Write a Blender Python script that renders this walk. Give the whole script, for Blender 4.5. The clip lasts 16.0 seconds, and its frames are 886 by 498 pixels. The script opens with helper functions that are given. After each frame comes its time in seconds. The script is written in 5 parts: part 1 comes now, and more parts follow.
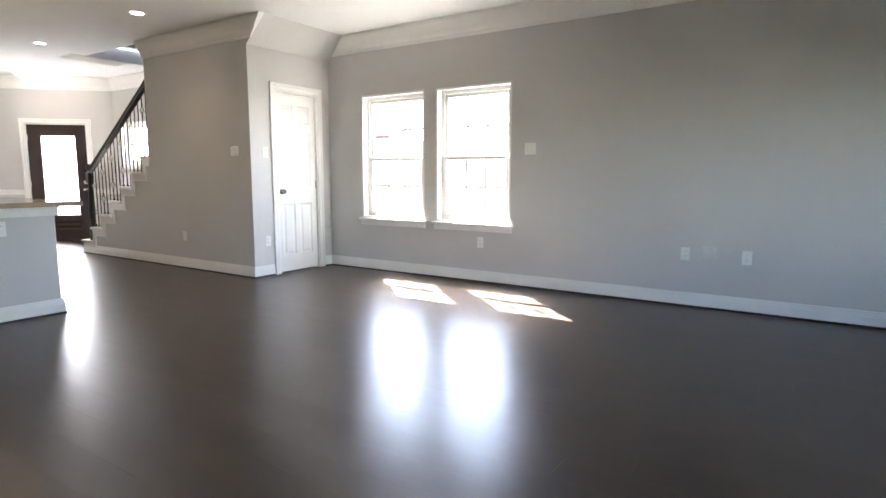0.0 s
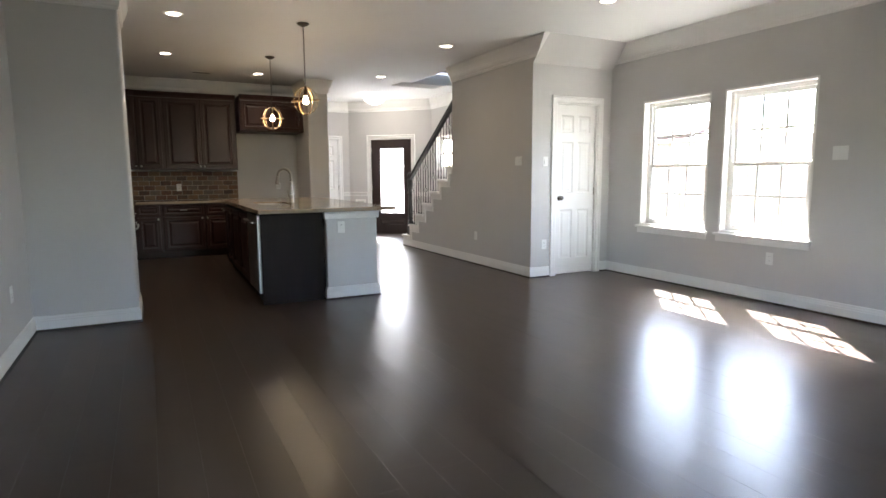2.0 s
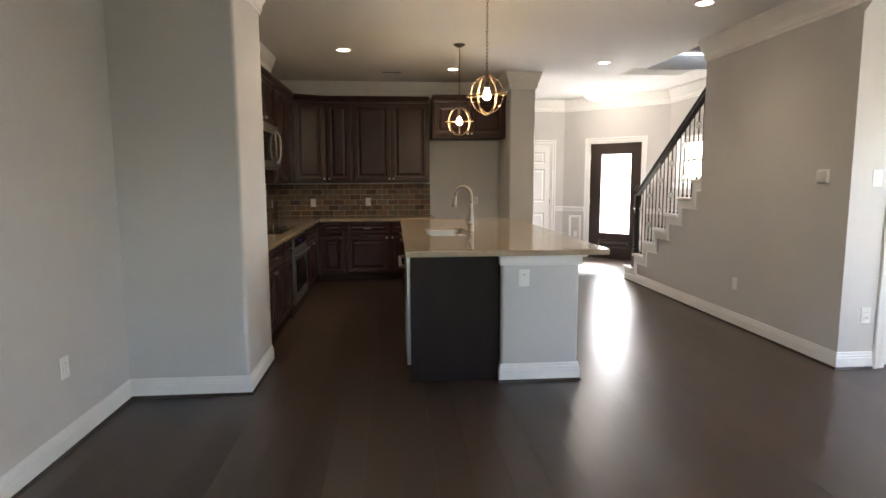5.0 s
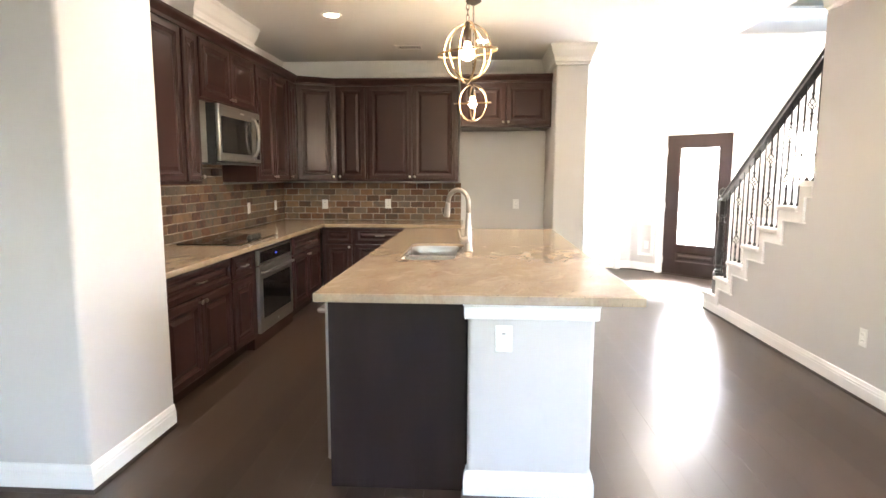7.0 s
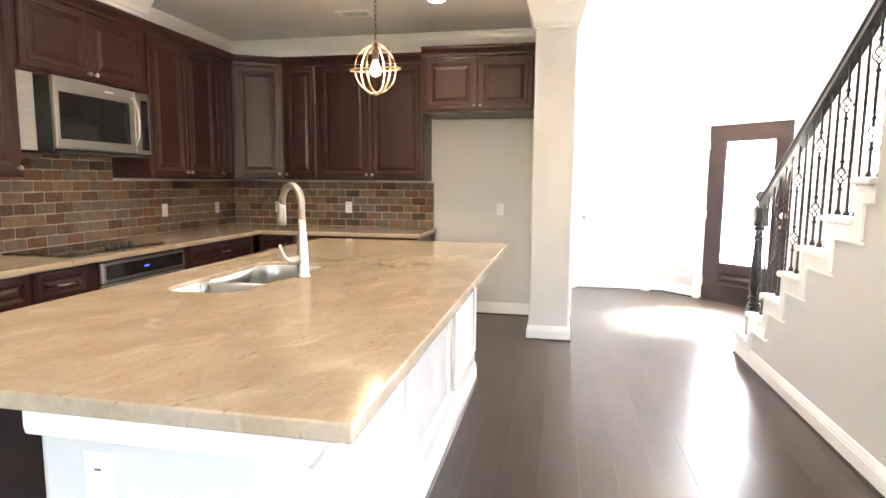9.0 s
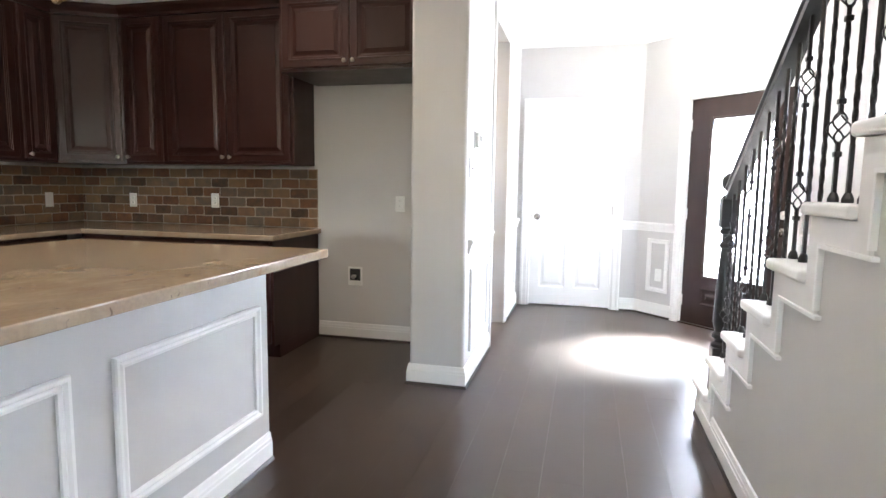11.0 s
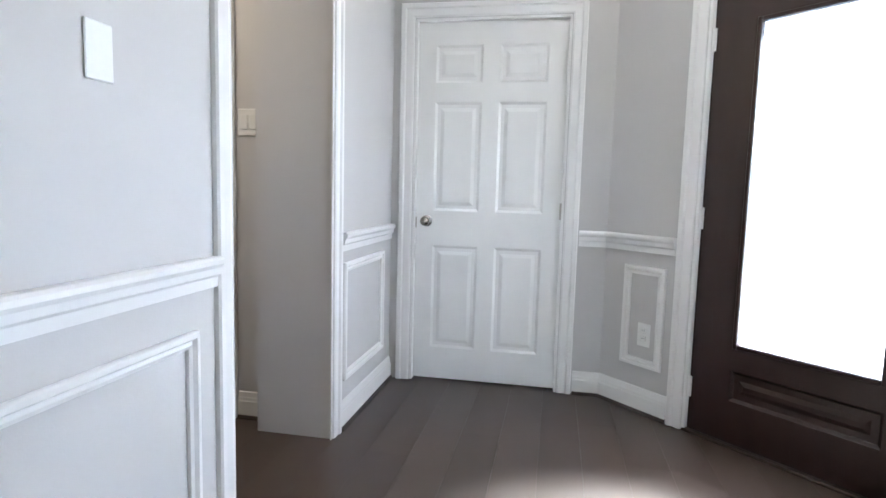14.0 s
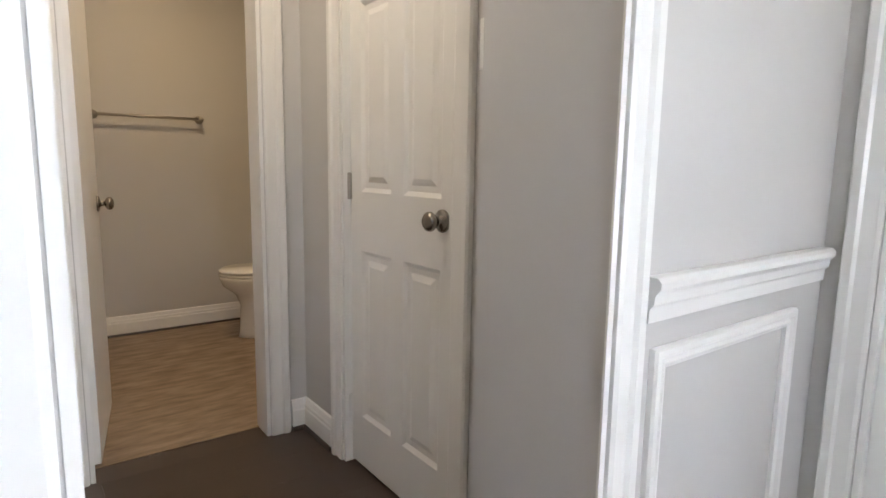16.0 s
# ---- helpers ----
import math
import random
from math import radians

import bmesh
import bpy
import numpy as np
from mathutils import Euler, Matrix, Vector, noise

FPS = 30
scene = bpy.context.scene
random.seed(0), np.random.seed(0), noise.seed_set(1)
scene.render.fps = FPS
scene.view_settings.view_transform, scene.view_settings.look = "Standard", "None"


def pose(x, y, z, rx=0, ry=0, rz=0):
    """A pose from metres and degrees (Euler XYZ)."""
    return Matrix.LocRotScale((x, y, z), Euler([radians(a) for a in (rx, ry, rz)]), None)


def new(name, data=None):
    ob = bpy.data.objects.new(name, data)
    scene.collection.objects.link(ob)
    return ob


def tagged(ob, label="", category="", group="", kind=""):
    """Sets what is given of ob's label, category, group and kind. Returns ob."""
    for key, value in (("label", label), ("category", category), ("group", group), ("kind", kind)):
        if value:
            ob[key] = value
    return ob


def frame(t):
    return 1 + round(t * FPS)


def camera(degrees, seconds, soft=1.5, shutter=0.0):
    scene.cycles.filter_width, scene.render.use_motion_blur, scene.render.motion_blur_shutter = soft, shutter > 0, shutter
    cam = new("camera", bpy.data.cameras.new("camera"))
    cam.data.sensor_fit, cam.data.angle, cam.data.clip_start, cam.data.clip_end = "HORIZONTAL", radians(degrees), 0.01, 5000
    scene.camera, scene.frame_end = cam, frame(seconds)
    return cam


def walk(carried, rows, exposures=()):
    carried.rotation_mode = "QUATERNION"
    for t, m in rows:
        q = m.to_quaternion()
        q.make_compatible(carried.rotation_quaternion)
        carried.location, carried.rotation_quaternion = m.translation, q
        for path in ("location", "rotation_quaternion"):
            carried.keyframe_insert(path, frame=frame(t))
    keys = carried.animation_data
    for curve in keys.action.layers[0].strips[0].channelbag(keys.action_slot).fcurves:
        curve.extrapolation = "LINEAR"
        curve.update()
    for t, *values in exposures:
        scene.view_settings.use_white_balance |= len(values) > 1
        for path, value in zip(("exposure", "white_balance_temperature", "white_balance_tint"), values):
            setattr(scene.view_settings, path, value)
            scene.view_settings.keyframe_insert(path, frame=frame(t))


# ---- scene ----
cam = camera(75.39, 16.0)
# seconds, eye, yaw, pitch, roll
ROWS = [
    (0, 4.989, 0.404, 1.160, 33.55, -7.24, -0.07),
    (0.5, 5.240, 0.336, 1.155, 39.80, -7.03, -0.03),
    (1, 5.384, 0.338, 1.190, 46.84, -7.05, 0.09),
    (1.5, 5.478, 0.418, 1.216, 57.38, -7.20, 0.31),
    (2, 5.376, 0.465, 1.263, 62.93, -7.28, 0.34),
    (2.5, 5.118, 0.547, 1.377, 65.97, -7.34, 0.30),
    (3, 4.804, 0.686, 1.391, 66.17, -7.24, 0.14),
    (3.5, 4.512, 0.854, 1.441, 69.66, -7.20, 0.20),
    (4, 4.204, 0.988, 1.453, 71.77, -7.28, 0.12),
    (4.5, 3.870, 1.112, 1.451, 75.84, -7.24, 0.08),
    (5, 3.547, 1.304, 1.431, 85.10, -6.95, 0.23),
    (5.2, 3.436, 1.369, 1.452, 87.48, -7.12, 0.52),
    (7.3, 1.893, 2.245, 1.447, 94.01, -7.00, -0.26),
    (7.5, 1.757, 2.354, 1.425, 94.53, -6.81, -0.35),
    (8, 1.427, 2.618, 1.432, 98.50, -6.89, -0.48),
    (8.5, 1.063, 2.853, 1.395, 99.96, -6.73, -0.46),
    (9, 0.657, 3.142, 1.381, 101.46, -6.74, -0.46),
    (9.5, 0.255, 3.404, 1.328, 103.45, -6.43, -0.36),
    (10, -0.193, 3.548, 1.312, 103.31, -6.29, -0.52),
    (10.2, -0.352, 3.674, 1.311, 104.18, -6.40, -0.51),
    (12.3, -2.163, 4.063, 1.131, 103.22, -6.11, -1.38),
    (12.5, -2.386, 4.093, 1.128, 102.88, -6.02, -1.26),
    (13, -2.893, 4.169, 1.099, 101.12, -5.85, -1.40),
    (13.5, -3.361, 4.212, 1.099, 101.06, -5.79, -1.46),
    (14, -3.807, 4.190, 1.116, 101.21, -5.88, -1.50),
    (14.5, -4.250, 4.228, 1.096, 106.32, -6.12, -1.16),
    (15, -4.634, 4.190, 1.103, 117.43, -6.54, -1.20),
    (15.5, -4.986, 4.033, 1.129, 129.42, -7.76, -1.36),
    (16, -5.313, 3.850, 1.106, 143.38, -8.17, -0.91),
]

EXPOSURES = [(0.0, 4.55, 6600, 13), (0.5, 4.2, 6550, 12), (1.0, 3.95, 6550, 12), (1.5, 4.1, 6550, 12), (2.0, 4.3, 6550, 12), (3.0, 4.2, 6600, 12), (3.5, 4.15, 6600, 12), (4.3, 4.2, 6850, 12), (5.2, 4.7, 7100, 14), (7.3, 6.3, 6700, 14), (8.5, 6.42, 6650, 13), (9.0, 6.35, 6650, 13), (10.2, 5.9, 6250, 12), (12.3, 4.85, 5850, 11), (13.0, 4.7, 5850, 11), (13.5, 4.35, 5750, 10), (14.0, 4.1, 5850, 10), (15.0, 3.85, 5950, 11), (16.0, 4.1, 6350, 11)]
walk(cam, [(t, pose(x, y, z, 90 + pitch, roll, yaw)) for t, x, y, z, yaw, pitch, roll in ROWS], EXPOSURES)

# ---------------------------------------------------------------- light
SUN_WAY = Vector((0.64, -0.607, -1.0)).normalized()
world = bpy.data.worlds.new("world")
scene.world = world
world.use_nodes = True
wn = world.node_tree
sky = wn.nodes.new("ShaderNodeTexSky")
sky.sky_type = "NISHITA"
sky.sun_disc = False
sky.sun_elevation = math.asin(-SUN_WAY.z)
sky.sun_rotation = math.atan2(-SUN_WAY.x, -SUN_WAY.y)
wn.nodes["Background"].inputs[1].default_value = 0.15
wn.links.new(sky.outputs[0], wn.nodes["Background"].inputs[0])
sun = new("sun", bpy.data.lights.new("sun", "SUN"))
sun.data.energy, sun.data.angle, sun.data.color = 5.0, radians(0.45), (1.0, 0.97, 0.92)
sun.rotation_euler = SUN_WAY.to_track_quat("-Z", "Y").to_euler()


def lamp(name, kind, m, energy, color, size=0.1):
    ob = new(name, bpy.data.lights.new(name, kind))
    ob.matrix_world = m
    ob.data.energy, ob.data.color = energy, color
    if kind == "AREA":
        ob.data.shape, ob.data.size = "DISK", size
    elif kind == "SPOT":
        ob.data.shadow_soft_size, ob.data.spot_size, ob.data.spot_blend = size, radians(125), 0.9
    else:
        ob.data.shadow_soft_size = size
    return ob


CEIL = 2.86
WARM = (1.0, 0.84, 0.66)
CANS = [(-1.06, 0.79), (-3.10, 0.77), (-4.15, 2.10), (-3.60, 3.93), (-1.17, 3.87), (1.13, 4.36)]
for cx, cy in CANS:
    lamp("can_lamp", "SPOT", pose(cx, cy, CEIL - 0.03), 0.9, WARM, 0.06)
PENDANTS = [(-0.885, 2.022, 2.067), (-2.765, 2.026, 2.05)]
for cx, cy, cz in PENDANTS:
    lamp("bulb_lamp", "POINT", pose(cx, cy, cz - 0.005), 1.0, (1.0, 0.78, 0.52), 0.04)
lamp("dome_lamp", "POINT", pose(-5.75, 4.62, CEIL - 0.24), 0.4, (1.0, 0.92, 0.8), 0.08)
# added area lamp standing in for sunlight spread by the front door's patterned glass
glow_lamp = lamp("door_light", "AREA", Matrix.Translation((-6.25, 5.12, 1.16)) @ SUN_WAY.to_track_quat("-Z", "Y").to_matrix().to_4x4(), 5.0, (0.72, 0.90, 1.0), 0.42)
glow_lamp.data.spread = radians(36)
lamp("bath_lamp", "AREA", pose(-6.05, 0.75, 2.42), 0.66, (1.0, 0.72, 0.41), 0.3)
# unseen fill without a fixture, added to brighten the vestibule
lamp("vestibule_lamp", "AREA", pose(-5.75, 2.3, 2.46), 0.54, (1.0, 0.82, 0.6), 0.25)


# ---------------------------------------------------------------- materials
def mat(name, color, rough=0.5, metal=0.0, vary=0.06, scale=3.0, bump=0.0, bump_scale=80.0, stretch=(1, 1, 1), coat=0.0, second=None, island=False, per_object=False, grain=0.0, spec=0.5, tone=(0.78, 1.2), even=False):
    m = bpy.data.materials.new(name)
    m.use_nodes = True
    nt = m.node_tree
    bs = nt.nodes["Principled BSDF"]
    N, L = nt.nodes.new, nt.links.new
    tc = N("ShaderNodeTexCoord")
    mp = N("ShaderNodeMapping")
    mp.inputs["Scale"].default_value = stretch
    L(tc.outputs["Object"], mp.inputs[0])
    n1 = N("ShaderNodeTexNoise")
    n1.inputs["Scale"].default_value = scale
    n1.inputs["Detail"].default_value = 6
    n2 = N("ShaderNodeTexNoise")
    n2.inputs["Scale"].default_value = bump_scale
    n2.inputs["Detail"].default_value = 4
    if even:
        n1.inputs["Detail"].default_value, n2.inputs["Detail"].default_value = 1.5, 1.0
    vec = mp.outputs[0]
    if per_object or island:
        src = N("ShaderNodeObjectInfo").outputs["Random"] if per_object else N("ShaderNodeNewGeometry").outputs["Random Per Island"]
        off = N("ShaderNodeVectorMath")
        off.operation = "MULTIPLY_ADD"
        off.inputs[1].default_value = (37, 19, 53)
        cmb = N("ShaderNodeCombineXYZ")
        for i in range(3):
            L(src, cmb.inputs[i])
        L(cmb.outputs[0], off.inputs[0])
        L(vec, off.inputs[2])
        vec = off.outputs[0]
    L(vec, n1.inputs[0])
    L(vec, n2.inputs[0])
    c2 = second or tuple(c * (1 - 2.2 * vary) for c in color)
    ramp = N("ShaderNodeMix")
    ramp.data_type = "RGBA"
    ramp.inputs[6].default_value = (*color, 1)
    ramp.inputs[7].default_value = (*c2, 1)
    st = N("ShaderNodeMapRange")
    st.inputs[1].default_value, st.inputs[2].default_value = (0.0, 1.0) if even else (0.32, 0.68)
    L(n1.outputs[0], st.inputs[0])
    L(st.outputs[0], ramp.inputs[0])
    col = ramp.outputs[2]
    if grain:
        mg = N("ShaderNodeMix")
        mg.data_type, mg.blend_type = "RGBA", "MULTIPLY"
        mg.inputs[0].default_value = grain
        L(col, mg.inputs[6])
        L(n2.outputs[1], mg.inputs[7])
        gr = N("ShaderNodeMapRange")
        gr.inputs[1].default_value, gr.inputs[2].default_value, gr.inputs[3].default_value = (0.0, 1.0, 0.35) if even else (0.3, 0.7, 0.35)
        L(n2.outputs[0], gr.inputs[0])
        L(gr.outputs[0], mg.inputs[7])
        col = mg.outputs[2]
    if per_object or island:
        hv = N("ShaderNodeHueSaturation")
        vr = N("ShaderNodeMapRange")
        vr.inputs[3].default_value, vr.inputs[4].default_value = tone
        L(src, vr.inputs[0])
        L(vr.outputs[0], hv.inputs["Value"])
        L(col, hv.inputs["Color"])
        col = hv.outputs[0]
    L(col, bs.inputs["Base Color"])
    rr = N("ShaderNodeMapRange")
    rr.inputs[3].default_value, rr.inputs[4].default_value = (rough * 0.97, rough * 1.03) if even else (rough * 0.86, min(1, rough * 1.16))
    L(n1.outputs[0], rr.inputs[0])
    L(rr.outputs[0], bs.inputs["Roughness"])
    bs.inputs["Metallic"].default_value = metal
    bs.inputs["Specular IOR Level"].default_value = spec
    bs.inputs["Coat Weight"].default_value = coat
    bs.inputs["Coat Roughness"].default_value = 0.12
    if bump:
        b = N("ShaderNodeBump")
        b.inputs["Strength"].default_value = bump
        b.inputs["Distance"].default_value = 0.004
        L(n2.outputs[0], b.inputs["Height"])
        L(b.outputs[0], bs.inputs["Normal"])
    return m


def glow(name, color, strength):
    m = bpy.data.materials.new(name)
    m.use_nodes = True
    bs = m.node_tree.nodes["Principled BSDF"]
    bs.inputs["Base Color"].default_value = (*color, 1)
    bs.inputs["Emission Color"].default_value = (*color, 1)
    bs.inputs["Emission Strength"].default_value = strength
    return m


def glass(name, color, rough):
    m = bpy.data.materials.new(name)
    m.use_nodes = True
    bs = m.node_tree.nodes["Principled BSDF"]
    bs.inputs["Base Color"].default_value = (*color, 1)
    bs.inputs["Roughness"].default_value = rough
    bs.inputs["Transmission Weight"].default_value = 1.0
    bs.inputs["IOR"].default_value = 1.1 if rough == 0 else 1.3
    return m


PAINT = mat("wall_paint", (0.572, 0.556, 0.538), 0.55, vary=0.02, scale=1.2, bump=0.10, bump_scale=180)
WHITE = mat("trim_paint", (0.80, 0.79, 0.765), 0.32, vary=0.015, scale=4, bump=0.04, bump_scale=60)
CEILP = mat("ceiling_paint", (0.79, 0.785, 0.77), 0.8, vary=0.02, scale=0.8, bump=0.12, bump_scale=140)
WOOD = mat("floor_wood", (0.058, 0.0390, 0.0300), 0.286, spec=0.40, vary=0.09, scale=2.0, bump_scale=4, stretch=(0.5, 3, 1), per_object=True, grain=0.0, tone=(0.90, 1.10), even=True)
WOODR = mat("floor_wood_rest", (0.058, 0.0390, 0.0300), 0.286, spec=0.40, vary=0.09, scale=2.0, bump_scale=4, stretch=(0.5, 3, 1), island=True, grain=0.0, tone=(0.90, 1.10), even=True)
SEAM = mat("floor_seam", (0.035, 0.027, 0.023), 0.5)
SHOE = mat("shoe_wood", (0.05, 0.037, 0.03), 0.35, vary=0.15, scale=6)
CHERRY = mat("cherry_cabinet", (0.043, 0.0152, 0.0125), 0.34, vary=0.14, scale=1.6, stretch=(3, 3, 0.6), bump=0.015, bump_scale=30, grain=0.08, spec=0.36)
GRANITE = mat("granite", (0.410, 0.333, 0.246), 0.13, scale=5, bump_scale=70, stretch=(0.9, 1.3, 1), second=(0.345, 0.262, 0.186), grain=0.2)


def veins(m, dark, scale, low, high, amount, stretch):
    """Dark mineral veins and flecks over a stone's colour."""
    nt = m.node_tree
    bs = nt.nodes["Principled BSDF"]
    old = bs.inputs["Base Color"].links[0].from_socket
    tc = nt.nodes.new("ShaderNodeTexCoord")
    mp = nt.nodes.new("ShaderNodeMapping")
    mp.inputs["Scale"].default_value = stretch
    turn = nt.nodes.new("ShaderNodeMapping")
    turn.inputs["Rotation"].default_value = (0, 0, 0.38)
    nz = nt.nodes.new("ShaderNodeTexNoise")
    nz.inputs["Scale"].default_value, nz.inputs["Detail"].default_value, nz.inputs["Distortion"].default_value = scale, 9, 1.6
    mr = nt.nodes.new("ShaderNodeMapRange")
    mr.inputs[1].default_value, mr.inputs[2].default_value, mr.inputs[4].default_value = low, high, amount
    mx = nt.nodes.new("ShaderNodeMix")
    mx.data_type = "RGBA"
    mx.inputs[7].default_value = (*dark, 1)
    nt.links.new(tc.outputs["Object"], turn.inputs[0])
    nt.links.new(turn.outputs[0], mp.inputs[0])
    nt.links.new(mp.outputs[0], nz.inputs[0])
    nt.links.new(nz.outputs[0], mr.inputs[0])
    nt.links.new(mr.outputs[0], mx.inputs[0])
    nt.links.new(old, mx.inputs[6])
    nt.links.new(mx.outputs[2], bs.inputs["Base Color"])


veins(GRANITE, (0.31, 0.205, 0.125), 4.5, 0.53, 0.74, 0.5, (0.7, 1.5, 1))
veins(GRANITE, (0.57, 0.49, 0.385), 5.4, 0.54, 0.73, 0.36, (0.8, 1.4, 1))
veins(GRANITE, (0.30, 0.17, 0.11), 6.0, 0.635, 0.72, 0.42, (0.5, 2.4, 1))
veins(GRANITE, (0.30, 0.27, 0.24), 30.0, 0.62, 0.72, 0.5, (0.8, 1.4, 1))
veins(GRANITE, (0.10, 0.075, 0.06), 22.0, 0.665, 0.74, 0.75, (0.6, 1.8, 1))
SLATE = mat("slate_tile", (0.25, 0.125, 0.06), 0.5, scale=17, bump=0.5, bump_scale=30, second=(0.075, 0.066, 0.054), per_object=True, grain=0.3, spec=0.25)
def slate_colours(m):
    nt = m.node_tree
    bs = nt.nodes["Principled BSDF"]
    old = bs.inputs["Base Color"].links[0].from_socket
    info = nt.nodes.new("ShaderNodeObjectInfo")
    mul = nt.nodes.new("ShaderNodeMath")
    mul.operation = "MULTIPLY"
    mul.inputs[1].default_value = 7.31
    fr = nt.nodes.new("ShaderNodeMath")
    fr.operation = "FRACT"
    nt.links.new(info.outputs["Random"], mul.inputs[0])
    nt.links.new(mul.outputs[0], fr.inputs[0])
    cr = nt.nodes.new("ShaderNodeValToRGB")
    cr.color_ramp.interpolation = "CONSTANT"
    tones = [(0.205, 0.115, 0.062), (0.145, 0.128, 0.102), (0.16, 0.072, 0.040), (0.180, 0.135, 0.092), (0.060, 0.036, 0.030), (0.235, 0.152, 0.086), (0.105, 0.048, 0.033), (0.135, 0.110, 0.085)]
    for i, c in enumerate(tones):
        e = cr.color_ramp.elements[i] if i < 2 else cr.color_ramp.elements.new(i / 8)
        e.position, e.color = i / 8, (*c, 1)
    nt.links.new(fr.outputs[0], cr.inputs[0])
    mx = nt.nodes.new("ShaderNodeMix")
    mx.data_type = "RGBA"
    mx.inputs[0].default_value = 0.6
    nt.links.new(old, mx.inputs[6])
    nt.links.new(cr.outputs[0], mx.inputs[7])
    nt.links.new(mx.outputs[2], bs.inputs["Base Color"])


slate_colours(SLATE)
GROUT = mat("grout", (0.42, 0.355, 0.285), 0.9, vary=0.2, scale=3, bump=0.2)
SINKM = mat("sink_steel", (0.55, 0.535, 0.51), 0.27, metal=1.0, vary=0.05, scale=2)
STEEL = mat("stainless_steel", (0.44, 0.425, 0.40), 0.36, metal=1.0, vary=0.05, scale=2, stretch=(1, 1, 40))
NICKEL = mat("brushed_nickel", (0.47, 0.435, 0.39), 0.34, metal=1.0, vary=0.04)
KNOBM = mat("satin_nickel_knob", (0.30, 0.275, 0.245), 0.27, metal=1.0, vary=0.04)
IRON = mat("black_iron", (0.028, 0.026, 0.027), 0.30, vary=0.2, scale=20, bump=0.1, bump_scale=90)
BLACKG = mat("black_glass", (0.012, 0.012, 0.013), 0.06, vary=0.02)
KNEE = mat("knee_wall_paint", (0.568, 0.555, 0.54), 0.45, vary=0.02, scale=1.2, bump=0.06, bump_scale=180)
BRASS = mat("aged_brass", (0.36, 0.26, 0.16), 0.36, metal=1.0, vary=0.1, scale=9)
BRONZE = mat("bronze_canopy", (0.06, 0.045, 0.035), 0.4, metal=0.6)
PANELM = mat("dark_end_panel", (0.021, 0.0120, 0.0105), 0.5, vary=0.1, scale=2, stretch=(3, 3, 0.6), spec=0.15)
MAHOG = mat("mahogany_door", (0.028, 0.0115, 0.0095), 0.36, vary=0.16, scale=2.2, stretch=(4, 4, 0.5), grain=0.12)
PLASTIC = mat("white_plastic", (0.80, 0.80, 0.77), 0.35, vary=0.01)
PORC = mat("porcelain", (0.82, 0.80, 0.76), 0.1, vary=0.01)
OAK = mat("bath_vinyl_plank", (0.37, 0.275, 0.19), 0.42, vary=0.22, scale=4.5, stretch=(1.3, 5, 1), bump=0.05, bump_scale=14, grain=0.3, second=(0.20, 0.14, 0.095))
TREAD = mat("painted_tread", (0.74, 0.72, 0.69), 0.4, vary=0.04, scale=6)
DARKSLOT = mat("dark_slot", (0.03, 0.03, 0.03), 0.7)
GRASS = mat("lawn", (0.095, 0.10, 0.05), 0.9, vary=0.3, scale=4, bump=0.6, bump_scale=40)
CEDAR = mat("cedar_board", (0.33, 0.285, 0.23), 0.7, vary=0.15, scale=2, stretch=(6, 6, 0.5), per_object=True)
ROOFM = mat("red_roof", (0.12, 0.075, 0.062), 0.8, vary=0.2, scale=8, bump=0.4, bump_scale=30)
BRICKM = mat("pale_brick", (0.45, 0.39, 0.33), 0.85, vary=0.15, scale=6)
CONC = mat("porch_concrete", (0.42, 0.41, 0.39), 0.85, vary=0.1, scale=3, bump=0.2)
BULB = glow("bulb_glow", (1.0, 0.78, 0.48), 6)
CANG = glow("can_glow", (1.0, 0.9, 0.76), 1.5)
DOMEG = glow("dome_glow", (1.0, 0.94, 0.86), 0.5)
PANE = glass("window_glass", (1, 1, 1), 0.0)
FROST = bpy.data.materials.new("frosted_glass")
FROST.use_nodes = True
fnt = FROST.node_tree
ftr = fnt.nodes.new("ShaderNodeBsdfTranslucent")
ftr.inputs[0].default_value = (0.9, 0.92, 0.95, 1)
fmx = fnt.nodes.new("ShaderNodeMixShader")
fmx.inputs[0].default_value = 0.8
fnt.nodes["Principled BSDF"].inputs["Base Color"].default_value = (0.7, 0.72, 0.75, 1)
fnt.nodes["Principled BSDF"].inputs["Roughness"].default_value = 0.2
fnt.links.new(fnt.nodes["Principled BSDF"].outputs[0], fmx.inputs[1])
fnt.links.new(ftr.outputs[0], fmx.inputs[2])
fclear = fnt.nodes.new("ShaderNodeBsdfTransparent")
fnoise = fnt.nodes.new("ShaderNodeTexNoise")
fnoise.inputs["Scale"].default_value = 14
frange = fnt.nodes.new("ShaderNodeMapRange")
frange.inputs[1].default_value, frange.inputs[2].default_value, frange.inputs[3].default_value, frange.inputs[4].default_value = 0.35, 0.65, 0.08, 0.3
fall = fnt.nodes.new("ShaderNodeMixShader")
fnt.links.new(fnoise.outputs[0], frange.inputs[0])
fnt.links.new(frange.outputs[0], fall.inputs[0])
fnt.links.new(fmx.outputs[0], fall.inputs[1])
fnt.links.new(fclear.outputs[0], fall.inputs[2])
fnt.links.new(fall.outputs[0], fnt.nodes["Material Output"].inputs[0])
LCD = mat("lcd", (0.10, 0.12, 0.10), 0.2)
BLUE = glow("clock_glow", (0.05, 0.10, 0.9), 0.02)


